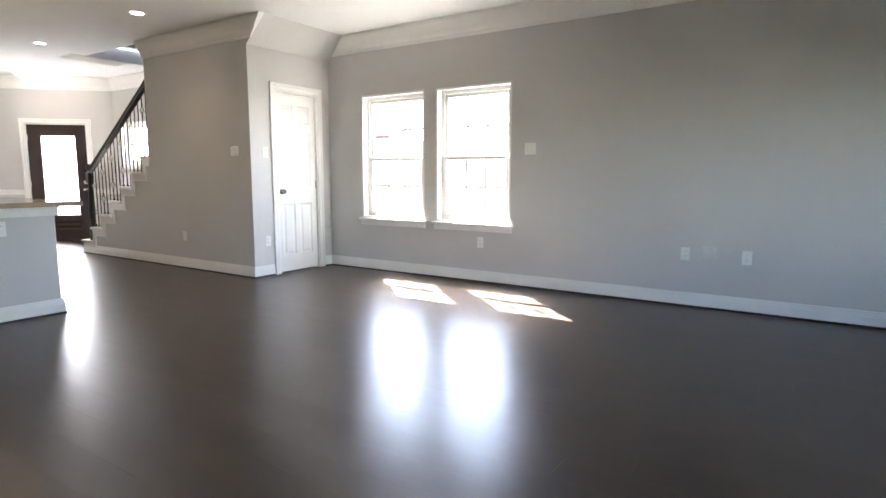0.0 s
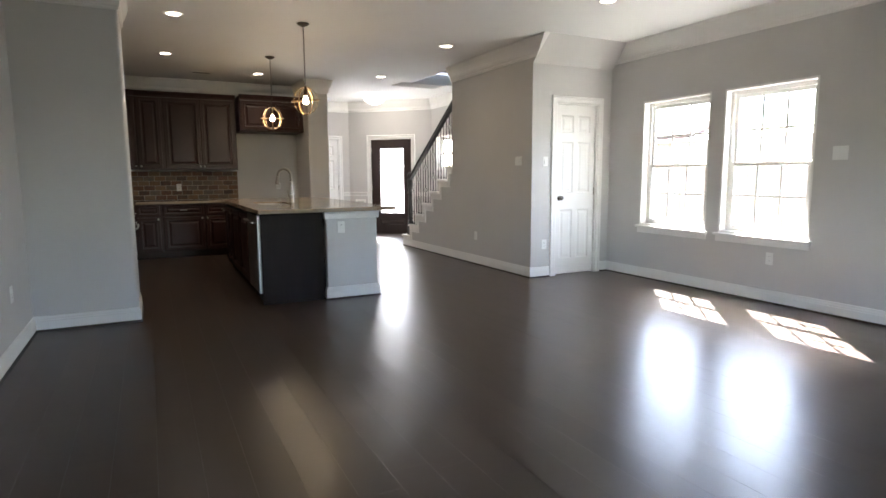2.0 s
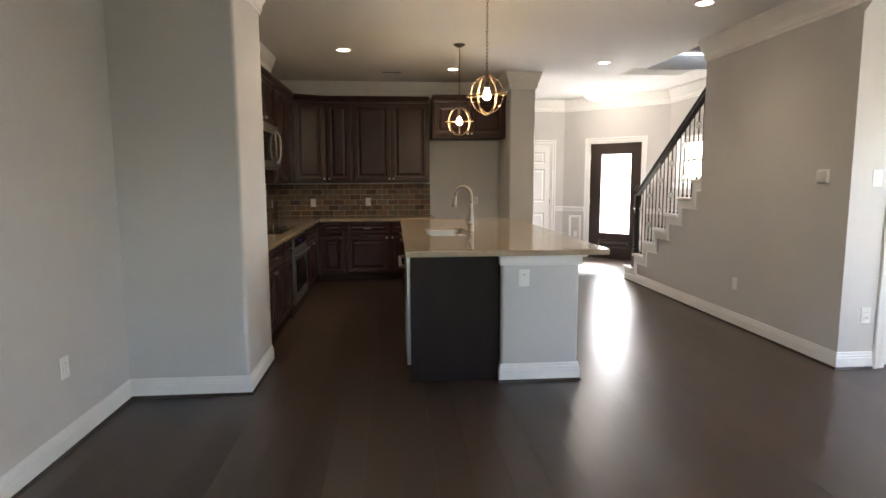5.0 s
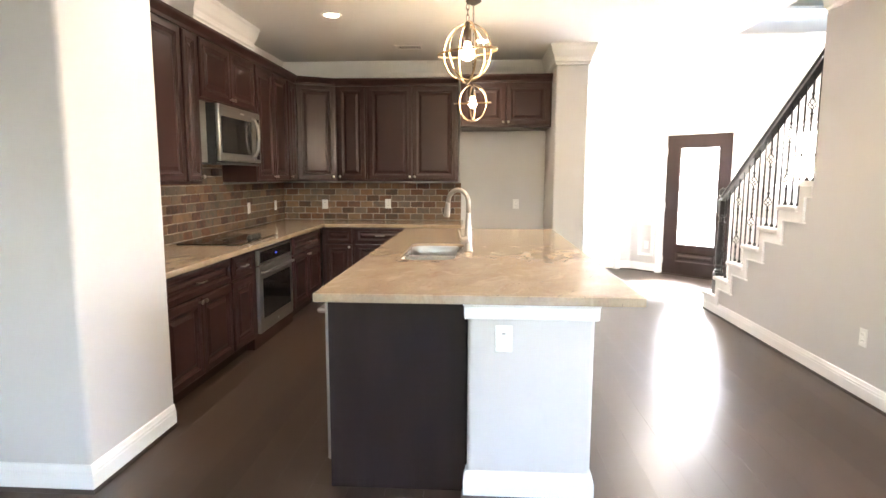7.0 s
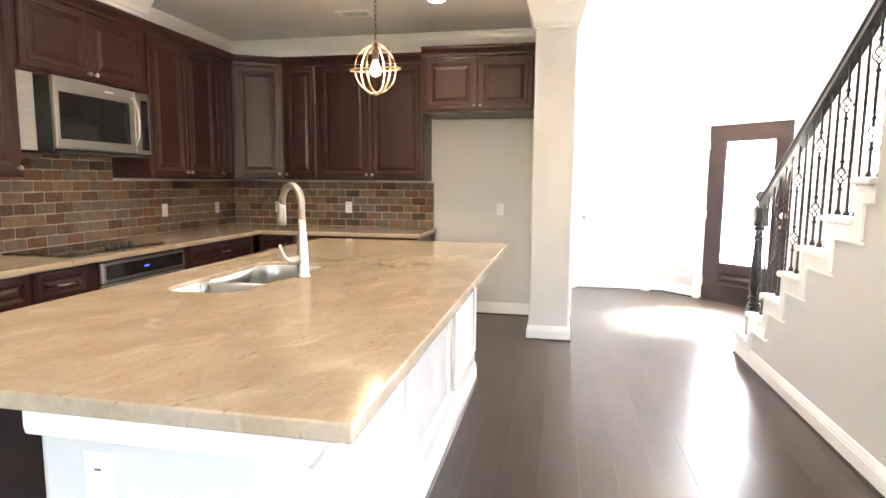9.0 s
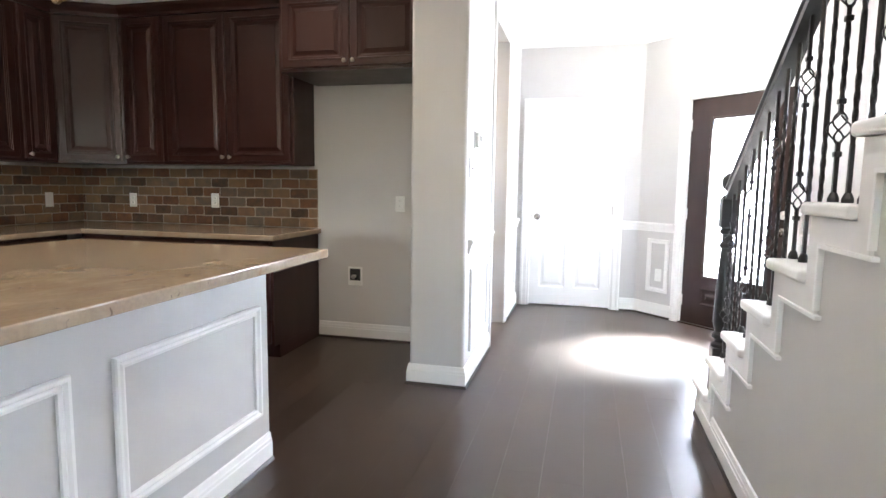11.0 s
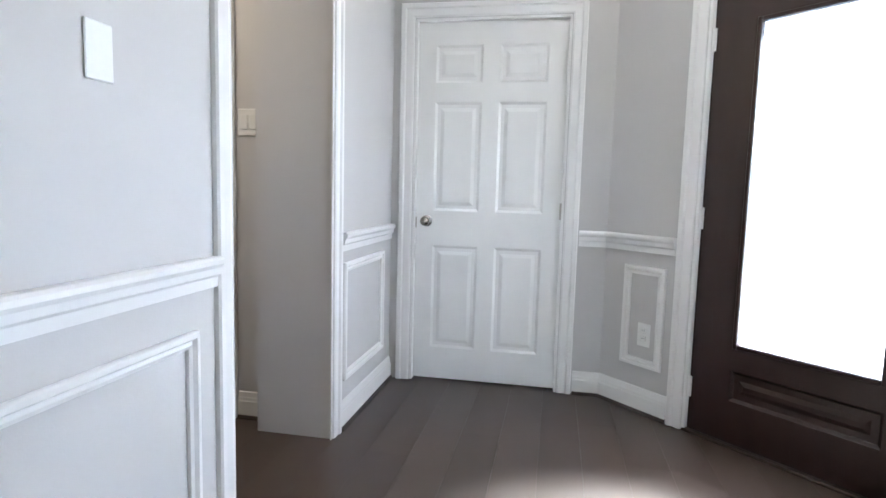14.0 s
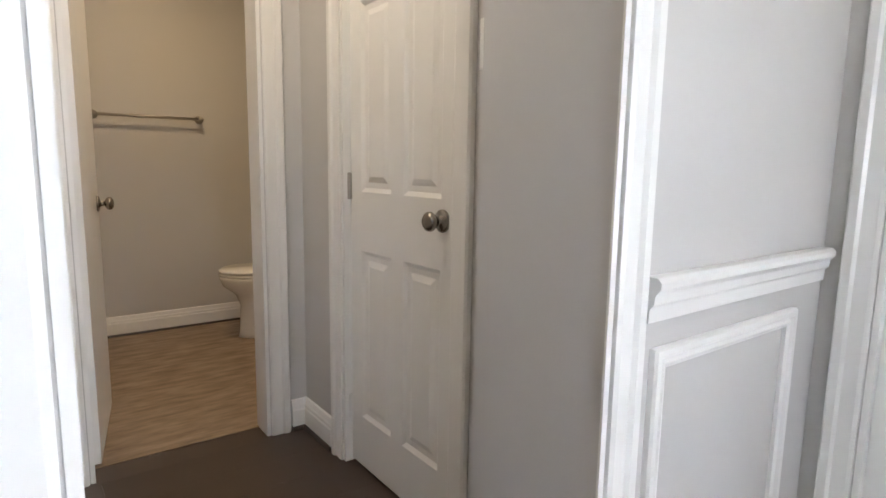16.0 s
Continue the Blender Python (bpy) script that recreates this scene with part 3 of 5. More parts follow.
# ---------------------------------------------------------------- windows and doors
def window(name, m, w, h, label, grid=True):
    """Double-hung window; local x along the wall, y into the room, origin at the lower left of the opening."""
    ob = tagged(new(name), label, "window", kind="structure")
    ob.matrix_basis = m
    bm = bmesh.new()
    for x0, x1, z0, z1 in ((0, 0.02, 0, h), (w - 0.02, w, 0, h), (0.02, w - 0.02, h - 0.02, h), (0.02, w - 0.02, 0, 0.02)):
        box(bm, x0, x1, -0.155, -0.002, z0, z1)
    part("jamb_liner", bm, WHITE, ob)
    bm = bmesh.new()
    for x0, x1, z0, z1 in ((0.02, 0.06, 0.02, h - 0.02), (w - 0.06, w - 0.02, 0.02, h - 0.02), (0.06, w - 0.06, h - 0.06, h - 0.02), (0.06, w - 0.06, 0.02, 0.05)):
        box(bm, x0, x1, -0.14, -0.085, z0, z1, 0.004)
    part("window_frame", bm, WHITE, ob)
    mid = h * 0.483
    for n, z0, z1, y in (("lower_sash", 0.05, mid + 0.018, -0.095), ("upper_sash", mid - 0.018, h - 0.06, -0.125)):
        bm = bmesh.new()
        s = 0.038
        for x0, x1, a, b in ((0.06, 0.06 + s, z0, z1), (w - 0.06 - s, w - 0.06, z0, z1), (0.06 + s, w - 0.06 - s, z0, z0 + s), (0.06 + s, w - 0.06 - s, z1 - s, z1)):
            box(bm, x0, x1, y - 0.018, y + 0.018, a, b, 0.004)
        sash = part(n, bm, WHITE, ob)
        gx0, gx1, gz0, gz1 = 0.06 + s, w - 0.06 - s, z0 + s, z1 - s
        p = part("pane", boxm(gx0 - 0.005, gx1 + 0.005, y - 0.003, y + 0.003, gz0 - 0.005, gz1 + 0.005), PANE, sash)
        p.visible_shadow = False
        if grid:
            for i in (1, 2):
                xc = gx0 + (gx1 - gx0) * i / 3
                part("muntin", boxm(xc - 0.011, xc + 0.011, y - 0.008, y + 0.008, gz0, gz1), WHITE, sash)
            zc = (gz0 + gz1) / 2
            part("muntin", boxm(gx0, gx1, y - 0.0085, y + 0.0085, zc - 0.011, zc + 0.011), WHITE, sash)
    bm = bmesh.new()
    box(bm, w / 2 - 0.03, w / 2 + 0.03, -0.09, -0.06, mid + 0.018, mid + 0.034, 0.004)
    part("sash_lock", bm, NICKEL, ob)
    bm = bmesh.new()
    box(bm, -0.035, w + 0.035, -0.002, 0.045, -0.026, 0.0, 0.007, 2)
    box(bm, -0.02, w + 0.02, -0.001, 0.016, -0.09, -0.026, 0.004)
    part("window_sill", bm, WHITE, ob)
    return ob


for i, (a, b) in enumerate((W1, W2)):
    window("window_%d" % (i + 1), pose(b, YW, WZ[0], 0, 0, 180), b - a, WZ[1] - WZ[0], "white double-hung window with grilles and a moulded sill")
window("window_4", pose(X1, RW[0], RW[2], 0, 0, 90), RW[1] - RW[0], RW[3] - RW[2], "wide white window in the rear wall")
window("window_3", pose(SW[1], YW, SW[2], 0, 0, 180), SW[1] - SW[0], SW[3] - SW[2], "white stair window above the lower flight", False)


def panel_face(bm, w, h, panels, y, steps, sx=1.0):
    """A flat front of w by h at y with moulded panels (x0, x1, z0, z1) let into it."""
    xs = sorted({0.0, w, *[p[0] for p in panels], *[p[1] for p in panels]})
    zs = sorted({0.0, h, *[p[2] for p in panels], *[p[3] for p in panels]})
    for i in range(len(xs) - 1):
        for j in range(len(zs) - 1):
            xm, zm = (xs[i] + xs[i + 1]) / 2, (zs[j] + zs[j + 1]) / 2
            if any(p[0] < xm < p[1] and p[2] < zm < p[3] for p in panels):
                continue
            bm.faces.new([bm.verts.new((x, y, z)) for x, z in ((xs[i], zs[j]), (xs[i + 1], zs[j]), (xs[i + 1], zs[j + 1]), (xs[i], zs[j + 1]))])
    for x0, x1, z0, z1 in panels:
        rings = [[bm.verts.new((x, y + d, z)) for x, z in ((x0 + o, z0 + o), (x1 - o, z0 + o), (x1 - o, z1 - o), (x0 + o, z1 - o))] for o, d in [(0, 0)] + steps]
        for a, b in zip(rings, rings[1:]):
            for k in range(4):
                bm.faces.new((a[k], a[(k + 1) % 4], b[(k + 1) % 4], b[k]))
        bm.faces.new(rings[-1])


def slab_rest(bm, w, h, y0, y1):
    """Sides and back of a slab whose front at y1 is made apart."""
    c = [[bm.verts.new((x, y, z)) for x, z in ((0, 0), (w, 0), (w, h), (0, h))] for y in (y0, y1)]
    bm.faces.new(c[0])
    for k in range(4):
        bm.faces.new((c[0][k], c[0][(k + 1) % 4], c[1][(k + 1) % 4], c[1][k]))


DOOR_STEPS = [(0.006, -0.004), (0.014, -0.009), (0.032, -0.009), (0.052, -0.003)]


def knob_mesh(r=0.028, out=0.062):
    return lathe(bmesh.new(), [(0.033, 0), (0.033, 0.006), (0.028, 0.010), (0.012, 0.014), (0.011, 0.028), (r * 0.8, 0.034), (r, 0.044), (r * 0.95, 0.054), (r * 0.6, out), (0.004, out + 0.002)], 18)


def six_panel_door(name, m, w, h, label, knob_right, hinges=(0.2, 1.0, 1.83)):
    """Local x along the leaf, y out of its face."""
    ob = tagged(new(name), label, "door", kind="structure")
    ob.matrix_basis = m
    k = h / 2.03
    st = w * 0.122
    mu = w * 0.115
    pw = (w - 2 * st - mu) / 2
    cols = ((st, st + pw), (st + pw + mu, w - st))
    rows = ((0.185 * k, 0.785 * k), (0.985 * k, 1.595 * k), (1.70 * k, 1.905 * k))
    bm = bmesh.new()
    panel_face(bm, w, h, [(a, b, c, d) for a, b in cols for c, d in rows], 0.0, DOOR_STEPS)
    slab_rest(bm, w, h, -0.035, 0.0)
    bmesh.ops.remove_doubles(bm, verts=bm.verts, dist=0.0004)
    part("leaf", bm, WHITE, ob)
    x = w - 0.065 if knob_right else 0.065
    part("door_knob", knob_mesh(), KNOBM, ob, "brushed nickel door knob", pose(x, 0, 0.925 * k, -90), True)
    for z in hinges:
        xh = -0.004 if knob_right else w + 0.004
        bm = lathe(bmesh.new(), [(0.007, 0), (0.008, 0.004), (0.008, 0.09), (0.007, 0.094)], 10)
        box(bm, -0.014, 0.014, -0.004, -0.001, 0.002, 0.092)
        part("hinge", bm, NICKEL if z == 1.0 else WHITE, ob, "brushed nickel hinge" if z == 1.0 else "", pose(xh, 0.006, z * k - 0.045))
    xl = w - 0.003 if knob_right else 0.003
    part("latch_plate", boxm(xl - 0.004, xl + 0.008, -0.012, 0.001, 0.885 * k, 0.945 * k), NICKEL, ob)
    return ob


six_panel_door("door_1", pose(XS - 0.03, 5.600, 0.012, 0, 0, -90), 0.616, 2.115, "closed white six-panel door under the stairs", True)
casing("door_casing", pose(XS, 5.612, 0, 0, 0, -90), 0.64, 2.14, 0.085)
six_panel_door("door_2", pose(XD - 0.025, 4.216, 0.012, 0, 0, -90), 0.822, 2.03, "closed white six-panel coat closet door", True)
casing("door_casing", pose(XD, 4.229, 0, 0, 0, -90), 0.848, 2.055)
six_panel_door("door_3", pose(XV - 0.025, 2.632, 0.012, 0, 0, -90), 0.614, 2.07, "closed white six-panel vestibule closet door", False)
casing("door_casing", pose(XV, 2.645, 0, 0, 0, -90), 0.64, 2.10)
six_panel_door("door_4", pose(-5.462, 1.535, 0.012, 0, 0, -100), 0.605, 2.02, "white six-panel bathroom door standing open", True)
casing("door_casing", pose(-5.455, YV, 0, 0, 0, 0) @ Matrix.Diagonal((-1, 1, 1, 1)), 0.63, 2.05)
part("door_knob", knob_mesh(), KNOBM, bpy.data.objects["door_4"], "", pose(0.54, -0.035, 0.915, 90), True)

# front door, in the diagonal wall
fd = tagged(new("door_5"), "dark mahogany front door with a tall frosted glass pane", "door", kind="structure")
FDW, FDH = 0.935, 2.03
fd.matrix_basis = pose(XD + 1.464 / D45, 4.465 + 1.464 / D45, 0.015, 0, 0, -135) @ pose(0, -0.02, 0)
gx0, gx1, gz0, gz1 = 0.165, 0.745, 0.43, 1.86
bm = bmesh.new()
xs = (0, gx0, gx1, FDW)
for x0, x1, z0, z1 in ((0, gx0, 0, FDH), (gx1, FDW, 0, FDH), (gx0, gx1, gz1, FDH), (gx0, gx1, 0, 0.19), (gx0, gx1, 0.33, gz0)):
    box(bm, x0, x1, -0.045, 0, z0, z1)
panel_face(bm, gx1 - gx0, 0.14, [(0.0, gx1 - gx0, 0.0, 0.14)], 0.0, [(0.006, -0.006), (0.014, -0.012), (0.04, -0.012), (0.06, -0.004)])
part("leaf", bm, MAHOG, fd)
leaf = fd.children[0]
for v in leaf.data.vertices[-20:]:
    v.co.x += gx0
    v.co.z += 0.19
bm = bmesh.new()
b = 0.02
for x0, x1, z0, z1 in ((gx0, gx0 + b, gz0, gz1), (gx1 - b, gx1, gz0, gz1), (gx0 + b, gx1 - b, gz0, gz0 + b), (gx0 + b, gx1 - b, gz1 - b, gz1)):
    box(bm, x0, x1, -0.04, 0.006, z0, z1, 0.004)
part("glass_bead", bm, MAHOG, fd)
part("pane", boxm(gx0 + 0.01, gx1 - 0.01, -0.028, -0.020, gz0 + 0.01, gz1 - 0.01), FROST, fd)
part("door_knob", knob_mesh(0.03), KNOBM, fd, "polished nickel door knob", pose(0.061, 0, 0.895, -90), True)
part("deadbolt", lathe(bmesh.new(), [(0.034, 0), (0.034, 0.010), (0.026, 0.016), (0.012, 0.018), (0.010, 0.03), (0.004, 0.031)], 18), NICKEL, fd, "polished nickel deadbolt", pose(0.058, 0, 1.032, -90), True)
for z in (0.2, 1.0, 1.8):
    bm = lathe(bmesh.new(), [(0.007, 0), (0.008, 0.004), (0.008, 0.1), (0.007, 0.104)], 10)
    box(bm, -0.016, 0.016, -0.004, -0.001, 0.002, 0.102)
    part("hinge", bm, WHITE, fd, "painted white hinge", pose(FDW + 0.004, 0.006, z - 0.05))
part("weather_strip", boxm(0.0, FDW, -0.044, -0.001, -0.012, 0.0), DARKSLOT, fd)
casing("door_casing", pose(XD + 1.478 / D45, 4.465 + 1.478 / D45, 0, 0, 0, -135), 0.963, 2.06)
tagged(link_mesh("threshold", boxm(0, 0.963, -0.15, 0.01, -0.012, 0.012, 0.004), BRONZE, m=pose(XD + 1.478 / D45, 4.465 + 1.478 / D45, 0, 0, 0, -135)), "dark bronze threshold under the front door", "trim", kind="structure")

# ---------------------------------------------------------------- kitchen


def cab_knob(parent, x, z):
    part("knob", lathe(bmesh.new(), [(0.008, 0), (0.006, 0.004), (0.006, 0.014), (0.014, 0.019), (0.016, 0.025), (0.012, 0.031), (0.003, 0.033)], 14), NICKEL, parent, "small nickel knob", pose(x, 0.0, z, -90), True)


def cab_pull(parent, x, z, L=0.10):
    bm = bmesh.new()
    tube(bm, [(x - L / 2, 0, z), (x - L / 2, 0.022, z), (x - L / 2 + 0.012, 0.028, z), (x + L / 2 - 0.012, 0.028, z), (x + L / 2, 0.022, z), (x + L / 2, 0, z)], 0.005, 8)
    part("pull", bm, NICKEL, parent, "nickel bar pull", None, True)


def panel_front(w, h, stile):
    """A cabinet front with a moulded edge, a stepped frame and a raised field, as rings set in from its edge."""
    s = min(stile, h * 0.24)
    k = min(1.0, s / 0.055)
    prof = [(0.0, -0.02), (0.0, -0.007), (0.003, -0.004), (0.008, -0.003), (0.0085, -0.0005), (0.012, 0.0), (s - 0.012 * k, 0.0), (s - 0.010 * k, 0.004), (s - 0.003 * k, 0.004), (s, -0.002), (s + 0.006 * k, -0.003), (s + 0.007 * k, -0.008), (s + 0.014 * k, -0.009), (s + 0.018 * k, -0.013), (s + 0.026 * k, -0.013), (s + 0.050 * k, -0.003), (s + 0.051 * k, -0.001)]
    bm = bmesh.new()
    rings = [[bm.verts.new((x, y, z)) for x, z in ((o, o), (w - o, o), (w - o, h - o), (o, h - o))] for o, y in prof]
    for a, b in zip(rings, rings[1:]):
        for i in range(4):
            bm.faces.new((a[i], a[(i + 1) % 4], b[(i + 1) % 4], b[i]))
    bm.faces.new(rings[0][::-1])
    bm.faces.new(rings[-1])
    return bm


def front(parent, x0, x1, z0, z1, hardware=None, stile=0.058, name="door"):
    w, h = x1 - x0, z1 - z0
    bm = panel_front(w, h, stile)
    ob = part(name, bm, CHERRY, parent, "", pose(x0, 0.021, z0))
    if hardware == "pull":
        cab_pull(ob, w / 2, h / 2)
    elif hardware:
        cab_knob(ob, *hardware)
    return ob


def cabinet(name, label, m, w, h, d, fronts, toe=0.0, crown_top=False, group=""):
    ob = thing(name, label, "cabinet", m, group)
    bm = bmesh.new()
    if toe:
        box(bm, 0.0, w, -d, -0.07, 0, toe)
    box(bm, 0.0005, w - 0.0005, -d, 0, toe, h)
    part("body", bm, CHERRY, ob)
    for f in fronts:
        front(ob, *f)
    if crown_top:
        pr = [(0.0, h - 0.07), (0.024, h - 0.07), (0.026, h - 0.045), (0.036, h - 0.03), (0.05, h - 0.012), (0.055, h), (0.055, h + 0.018), (0.0, h + 0.018)]
        bm = bmesh.new()
        rings = [[bm.verts.new((x, o, z)) for o, z in pr] for x in (0.0, w)]
        k = len(pr)
        for j in range(k):
            bm.faces.new((rings[0][j], rings[0][(j + 1) % k], rings[1][(j + 1) % k], rings[1][j]))
        bm.faces.new(rings[0])
        bm.faces.new(rings[1][::-1])
        part("cornice", bm, CHERRY, ob)
    return ob


UZ0, UZ1, UD = 1.385, 2.585, 0.325
UY = YL + UD + 0.03
UH = UZ1 - UZ0
G = 0.004
UL = "dark cherry wall cabinet with raised-panel doors"


def upper(x0, x1, doors, z0=UZ0, label=UL):
    w, h = x1 - x0, UZ1 - z0
    fr = []
    n = len(doors)
    for i, side in enumerate(doors):
        a, b = 0.02 + (w - 0.04) * i / n, 0.02 + (w - 0.04) * (i + 1) / n
        kx = (b - a - G) - 0.028 if side == "r" else 0.028
        fr.append((a + G / 2, b - G / 2, 0.02, h - 0.075, (kx, 0.035)))
    return cabinet("wall_cabinet", label, pose(x0, UY, z0), w, h, UY - YL - 0.002, fr, 0, True, "kitchen wall cabinets")


# local x runs towards +x along the left wall
upper(-2.05, -1.0, "rl")
upper(-2.31, -2.05, "l", label="narrow dark cherry wall cabinet with one door")
upper(-3.43, -2.31, "rl", 2.04, "short dark cherry wall cabinet above the microwave")
upper(-4.36, -3.43, "rl")
upper(-4.66, -4.36, "r", label="narrow dark cherry wall cabinet with one door")


def upper_back(y0, y1, doors, z0=UZ0, xf=-4.89, z1=UZ1, label=UL):
    w, h = y1 - y0, z1 - z0
    fr = []
    n = len(doors)
    for i, side in enumerate(doors):
        a, b = 0.02 + (w - 0.04) * i / n, 0.02 + (w - 0.04) * (i + 1) / n
        kx = (b - a - G) - 0.028 if side == "r" else 0.028
        fr.append((a + G / 2, b - G / 2, 0.02, h - 0.075, (kx, 0.035)))
    return cabinet("wall_cabinet", label, pose(xf, y1, z0, 0, 0, -90), w, h, xf - XB - 0.002, fr, 0, True, "kitchen wall cabinets")


upper_back(0.34, 0.72, "r", label="narrow dark cherry wall cabinet with one door")
upper_back(0.72, 1.83, "rl")
upper_back(1.862, 2.902, "rl", 2.01, -4.65, 2.58, "deep dark cherry cabinet over the refrigerator alcove")
# corner cabinet with an angled front
ca, cb = Vector((-4.66, UY)), Vector((-4.89, 0.34))
cl = (cb - ca).length
cang = math.degrees(math.atan2((ca - cb).y, (ca - cb).x))
corner = cabinet("corner_cabinet", "dark cherry corner wall cabinet with an angled raised-panel door", pose(cb.x, cb.y, UZ0, 0, 0, cang), cl, UH, 0.03, [(0.02, cl - 0.02, 0.02, UH - 0.075, (0.03, 0.035))], 0, True)
bm = bmesh.new()
lo = [bm.verts.new((x, y, UZ0)) for x, y in ((-4.662, UY - 0.03), (-4.915, 0.338), (XB + 0.002, 0.338), (XB + 0.002, YL + 0.002), (-4.662, YL + 0.002))]
hi = [bm.verts.new((v.co.x, v.co.y, UZ1)) for v in lo]
bm.faces.new(lo[::-1])
bm.faces.new(hi)
for i in range(5):
    bm.faces.new((lo[i], lo[(i + 1) % 5], hi[(i + 1) % 5], hi[i]))
part("carcass", bm, CHERRY, corner, "", corner.matrix_basis.inverted())

# base cabinets
BY, BH, BX = 0.235, 0.85, -4.52
BL = "dark cherry base cabinet with raised-panel doors"
TK = 0.1


def lower(x0, x1, fr, label=BL, name="base_cabinet"):
    return cabinet(name, label, pose(x0, BY, 0), x1 - x0, BH, BY - YL - 0.002, fr, TK, False, "kitchen base cabinets")


w = 0.98
lower(-2.0, -1.02, [(0.02, w - 0.02, 0.665, 0.84, "pull"), (0.02, w / 2 - 0.002, TK + 0.02, 0.65, (w / 2 - 0.05, 0.50)), (w / 2 + 0.002, w - 0.02, TK + 0.02, 0.65, (0.028, 0.50))], "dark cherry base cabinet with a drawer and two doors")
lower(-2.42, -2.0, [(0.02, 0.40, 0.665, 0.84, "pull"), (0.02, 0.40, TK + 0.02, 0.65)], "narrow dark cherry pull-out base cabinet")
w = 1.0
lower(-4.40, -3.40, [(0.02, w - 0.02, 0.665, 0.84, "pull"), (0.02, w / 2 - 0.002, TK + 0.02, 0.65, (w / 2 - 0.05, 0.50)), (w / 2 + 0.002, w - 0.02, TK + 0.02, 0.65, (0.028, 0.50))], "dark cherry base cabinet with a drawer and two doors")


def lower_back(y0, y1, fr, label=BL):
    return cabinet("base_cabinet", label, pose(BX, y1, 0, 0, 0, -90), y1 - y0, BH, BX - XB - 0.002, fr, TK, False, "kitchen base cabinets")


lower_back(0.24, 0.62, [(0.02, 0.34, 0.665, 0.84), (0.02, 0.34, TK + 0.02, 0.65, (0.03, 0.50))], "dark cherry corner base cabinet")
w = 1.235
lower_back(0.62, 1.855, [(0.02, w / 2 - 0.01, 0.665, 0.84, "pull"), (w / 2 + 0.01, w - 0.02, 0.665, 0.84, "pull"), (0.02, w / 2 - 0.01, TK + 0.02, 0.65, (w / 2 - 0.06, 0.50)), (w / 2 + 0.01, w - 0.02, TK + 0.02, 0.65, (0.03, 0.50))], "dark cherry base cabinet with drawers and two doors")


def outline_slab(name, pts, z0, z1, material, label, category, bevel=0.006, holes=()):
    bm = bmesh.new()
    vs = [bm.verts.new((x, y, z0)) for x, y in pts]
    f = bm.faces.new(vs)
    r = bmesh.ops.extrude_face_region(bm, geom=[f])
    bmesh.ops.translate(bm, vec=(0, 0, z1 - z0), verts=[g for g in r["geom"] if isinstance(g, bmesh.types.BMVert)])
    bmesh.ops.recalc_face_normals(bm, faces=bm.faces)
    bmesh.ops.bevel(bm, geom=[e for e in bm.edges if abs(e.calc_face_angle(0)) > 0.5], offset=bevel, segments=3, affect="EDGES", profile=0.5)
    return tagged(link_mesh(name, bm, material), label, category)


CT = 0.89
outline_slab("countertop", [(-1.0, YL + 0.004), (-1.0, 0.285), (-4.475, 0.285), (-4.475, 1.885), (XB + 0.004, 1.885), (XB + 0.004, YL + 0.004)], BH + 0.001, CT, GRANITE, "tan polished granite worktop on the wall cabinets", "countertop")

# oven under the counter
ov = thing("wall_oven", "stainless steel oven built in under the cooktop", "oven", pose(-3.40, BY, 0))
OW = 0.98
part("body", boxm(0.002, OW - 0.002, -0.55, -0.001, 0.0, BH - 0.002), CHERRY, ov)
part("control_panel", boxm(0.07, OW - 0.07, 0.0, 0.03, 0.70, 0.835, 0.006), STEEL, ov)
part("panel_glass", boxm(0.105, OW - 0.105, 0.03, 0.0315, 0.722, 0.815, 0.003), BLACKG, ov, "dark glass control panel")
part("clock", boxm(0.475, 0.525, 0.0315, 0.032, 0.760, 0.774), BLUE, ov, "blue clock digits")
door = part("door", boxm(0.07, OW - 0.07, 0.0, 0.032, 0.12, 0.69, 0.008), STEEL, ov)
part("glass", boxm(0.15, OW - 0.15, 0.0325, 0.0345, 0.24, 0.58, 0.004), BLACKG, door, "black oven glass")
bm = bmesh.new()
tube(bm, [(0.12, 0.03, 0.635), (0.12, 0.065, 0.64), (0.2, 0.078, 0.645), (0.5, 0.084, 0.648), (0.8, 0.078, 0.645), (0.86, 0.065, 0.64), (0.86, 0.03, 0.635)], 0.012, 10)
part("handle", bm, STEEL, door, "bowed steel handle", None, True)
part("badge", lathe(bmesh.new(), [(0.012, 0), (0.012, 0.002), (0.001, 0.002)], 12), PLASTIC, door, "", pose(0.49, 0.033, 0.17, -90))

ck = thing("cooktop", "black glass electric cooktop let into the granite", "cooktop", pose(-3.22, -0.36, CT))
part("glass", boxm(0, 0.86, 0, 0.53, 0.0, 0.008, 0.003), BLACKG, ck)
for i in range(4):
    kx, ky = 0.26 + 0.07 * (i % 4), 0.45
    part("knob", lathe(bmesh.new(), [(0.022, 0), (0.022, 0.012), (0.017, 0.016), (0.017, 0.03), (0.014, 0.034), (0.002, 0.034)], 16), DARKSLOT, ck, "black control knob", pose(kx, ky, 0.008), True)
for bx, by, br in ((0.62, 0.16, 0.10), (0.64, 0.38, 0.075), (0.22, 0.15, 0.09), (0.43, 0.2, 0.07)):
    bm = bmesh.new()
    tube(bm, [(bx + br * math.cos(a * math.pi / 16), by + br * math.sin(a * math.pi / 16), 0.0082) for a in range(32)], 0.0012, 5, closed=True)
    part("burner_ring", bm, IRON, ck)

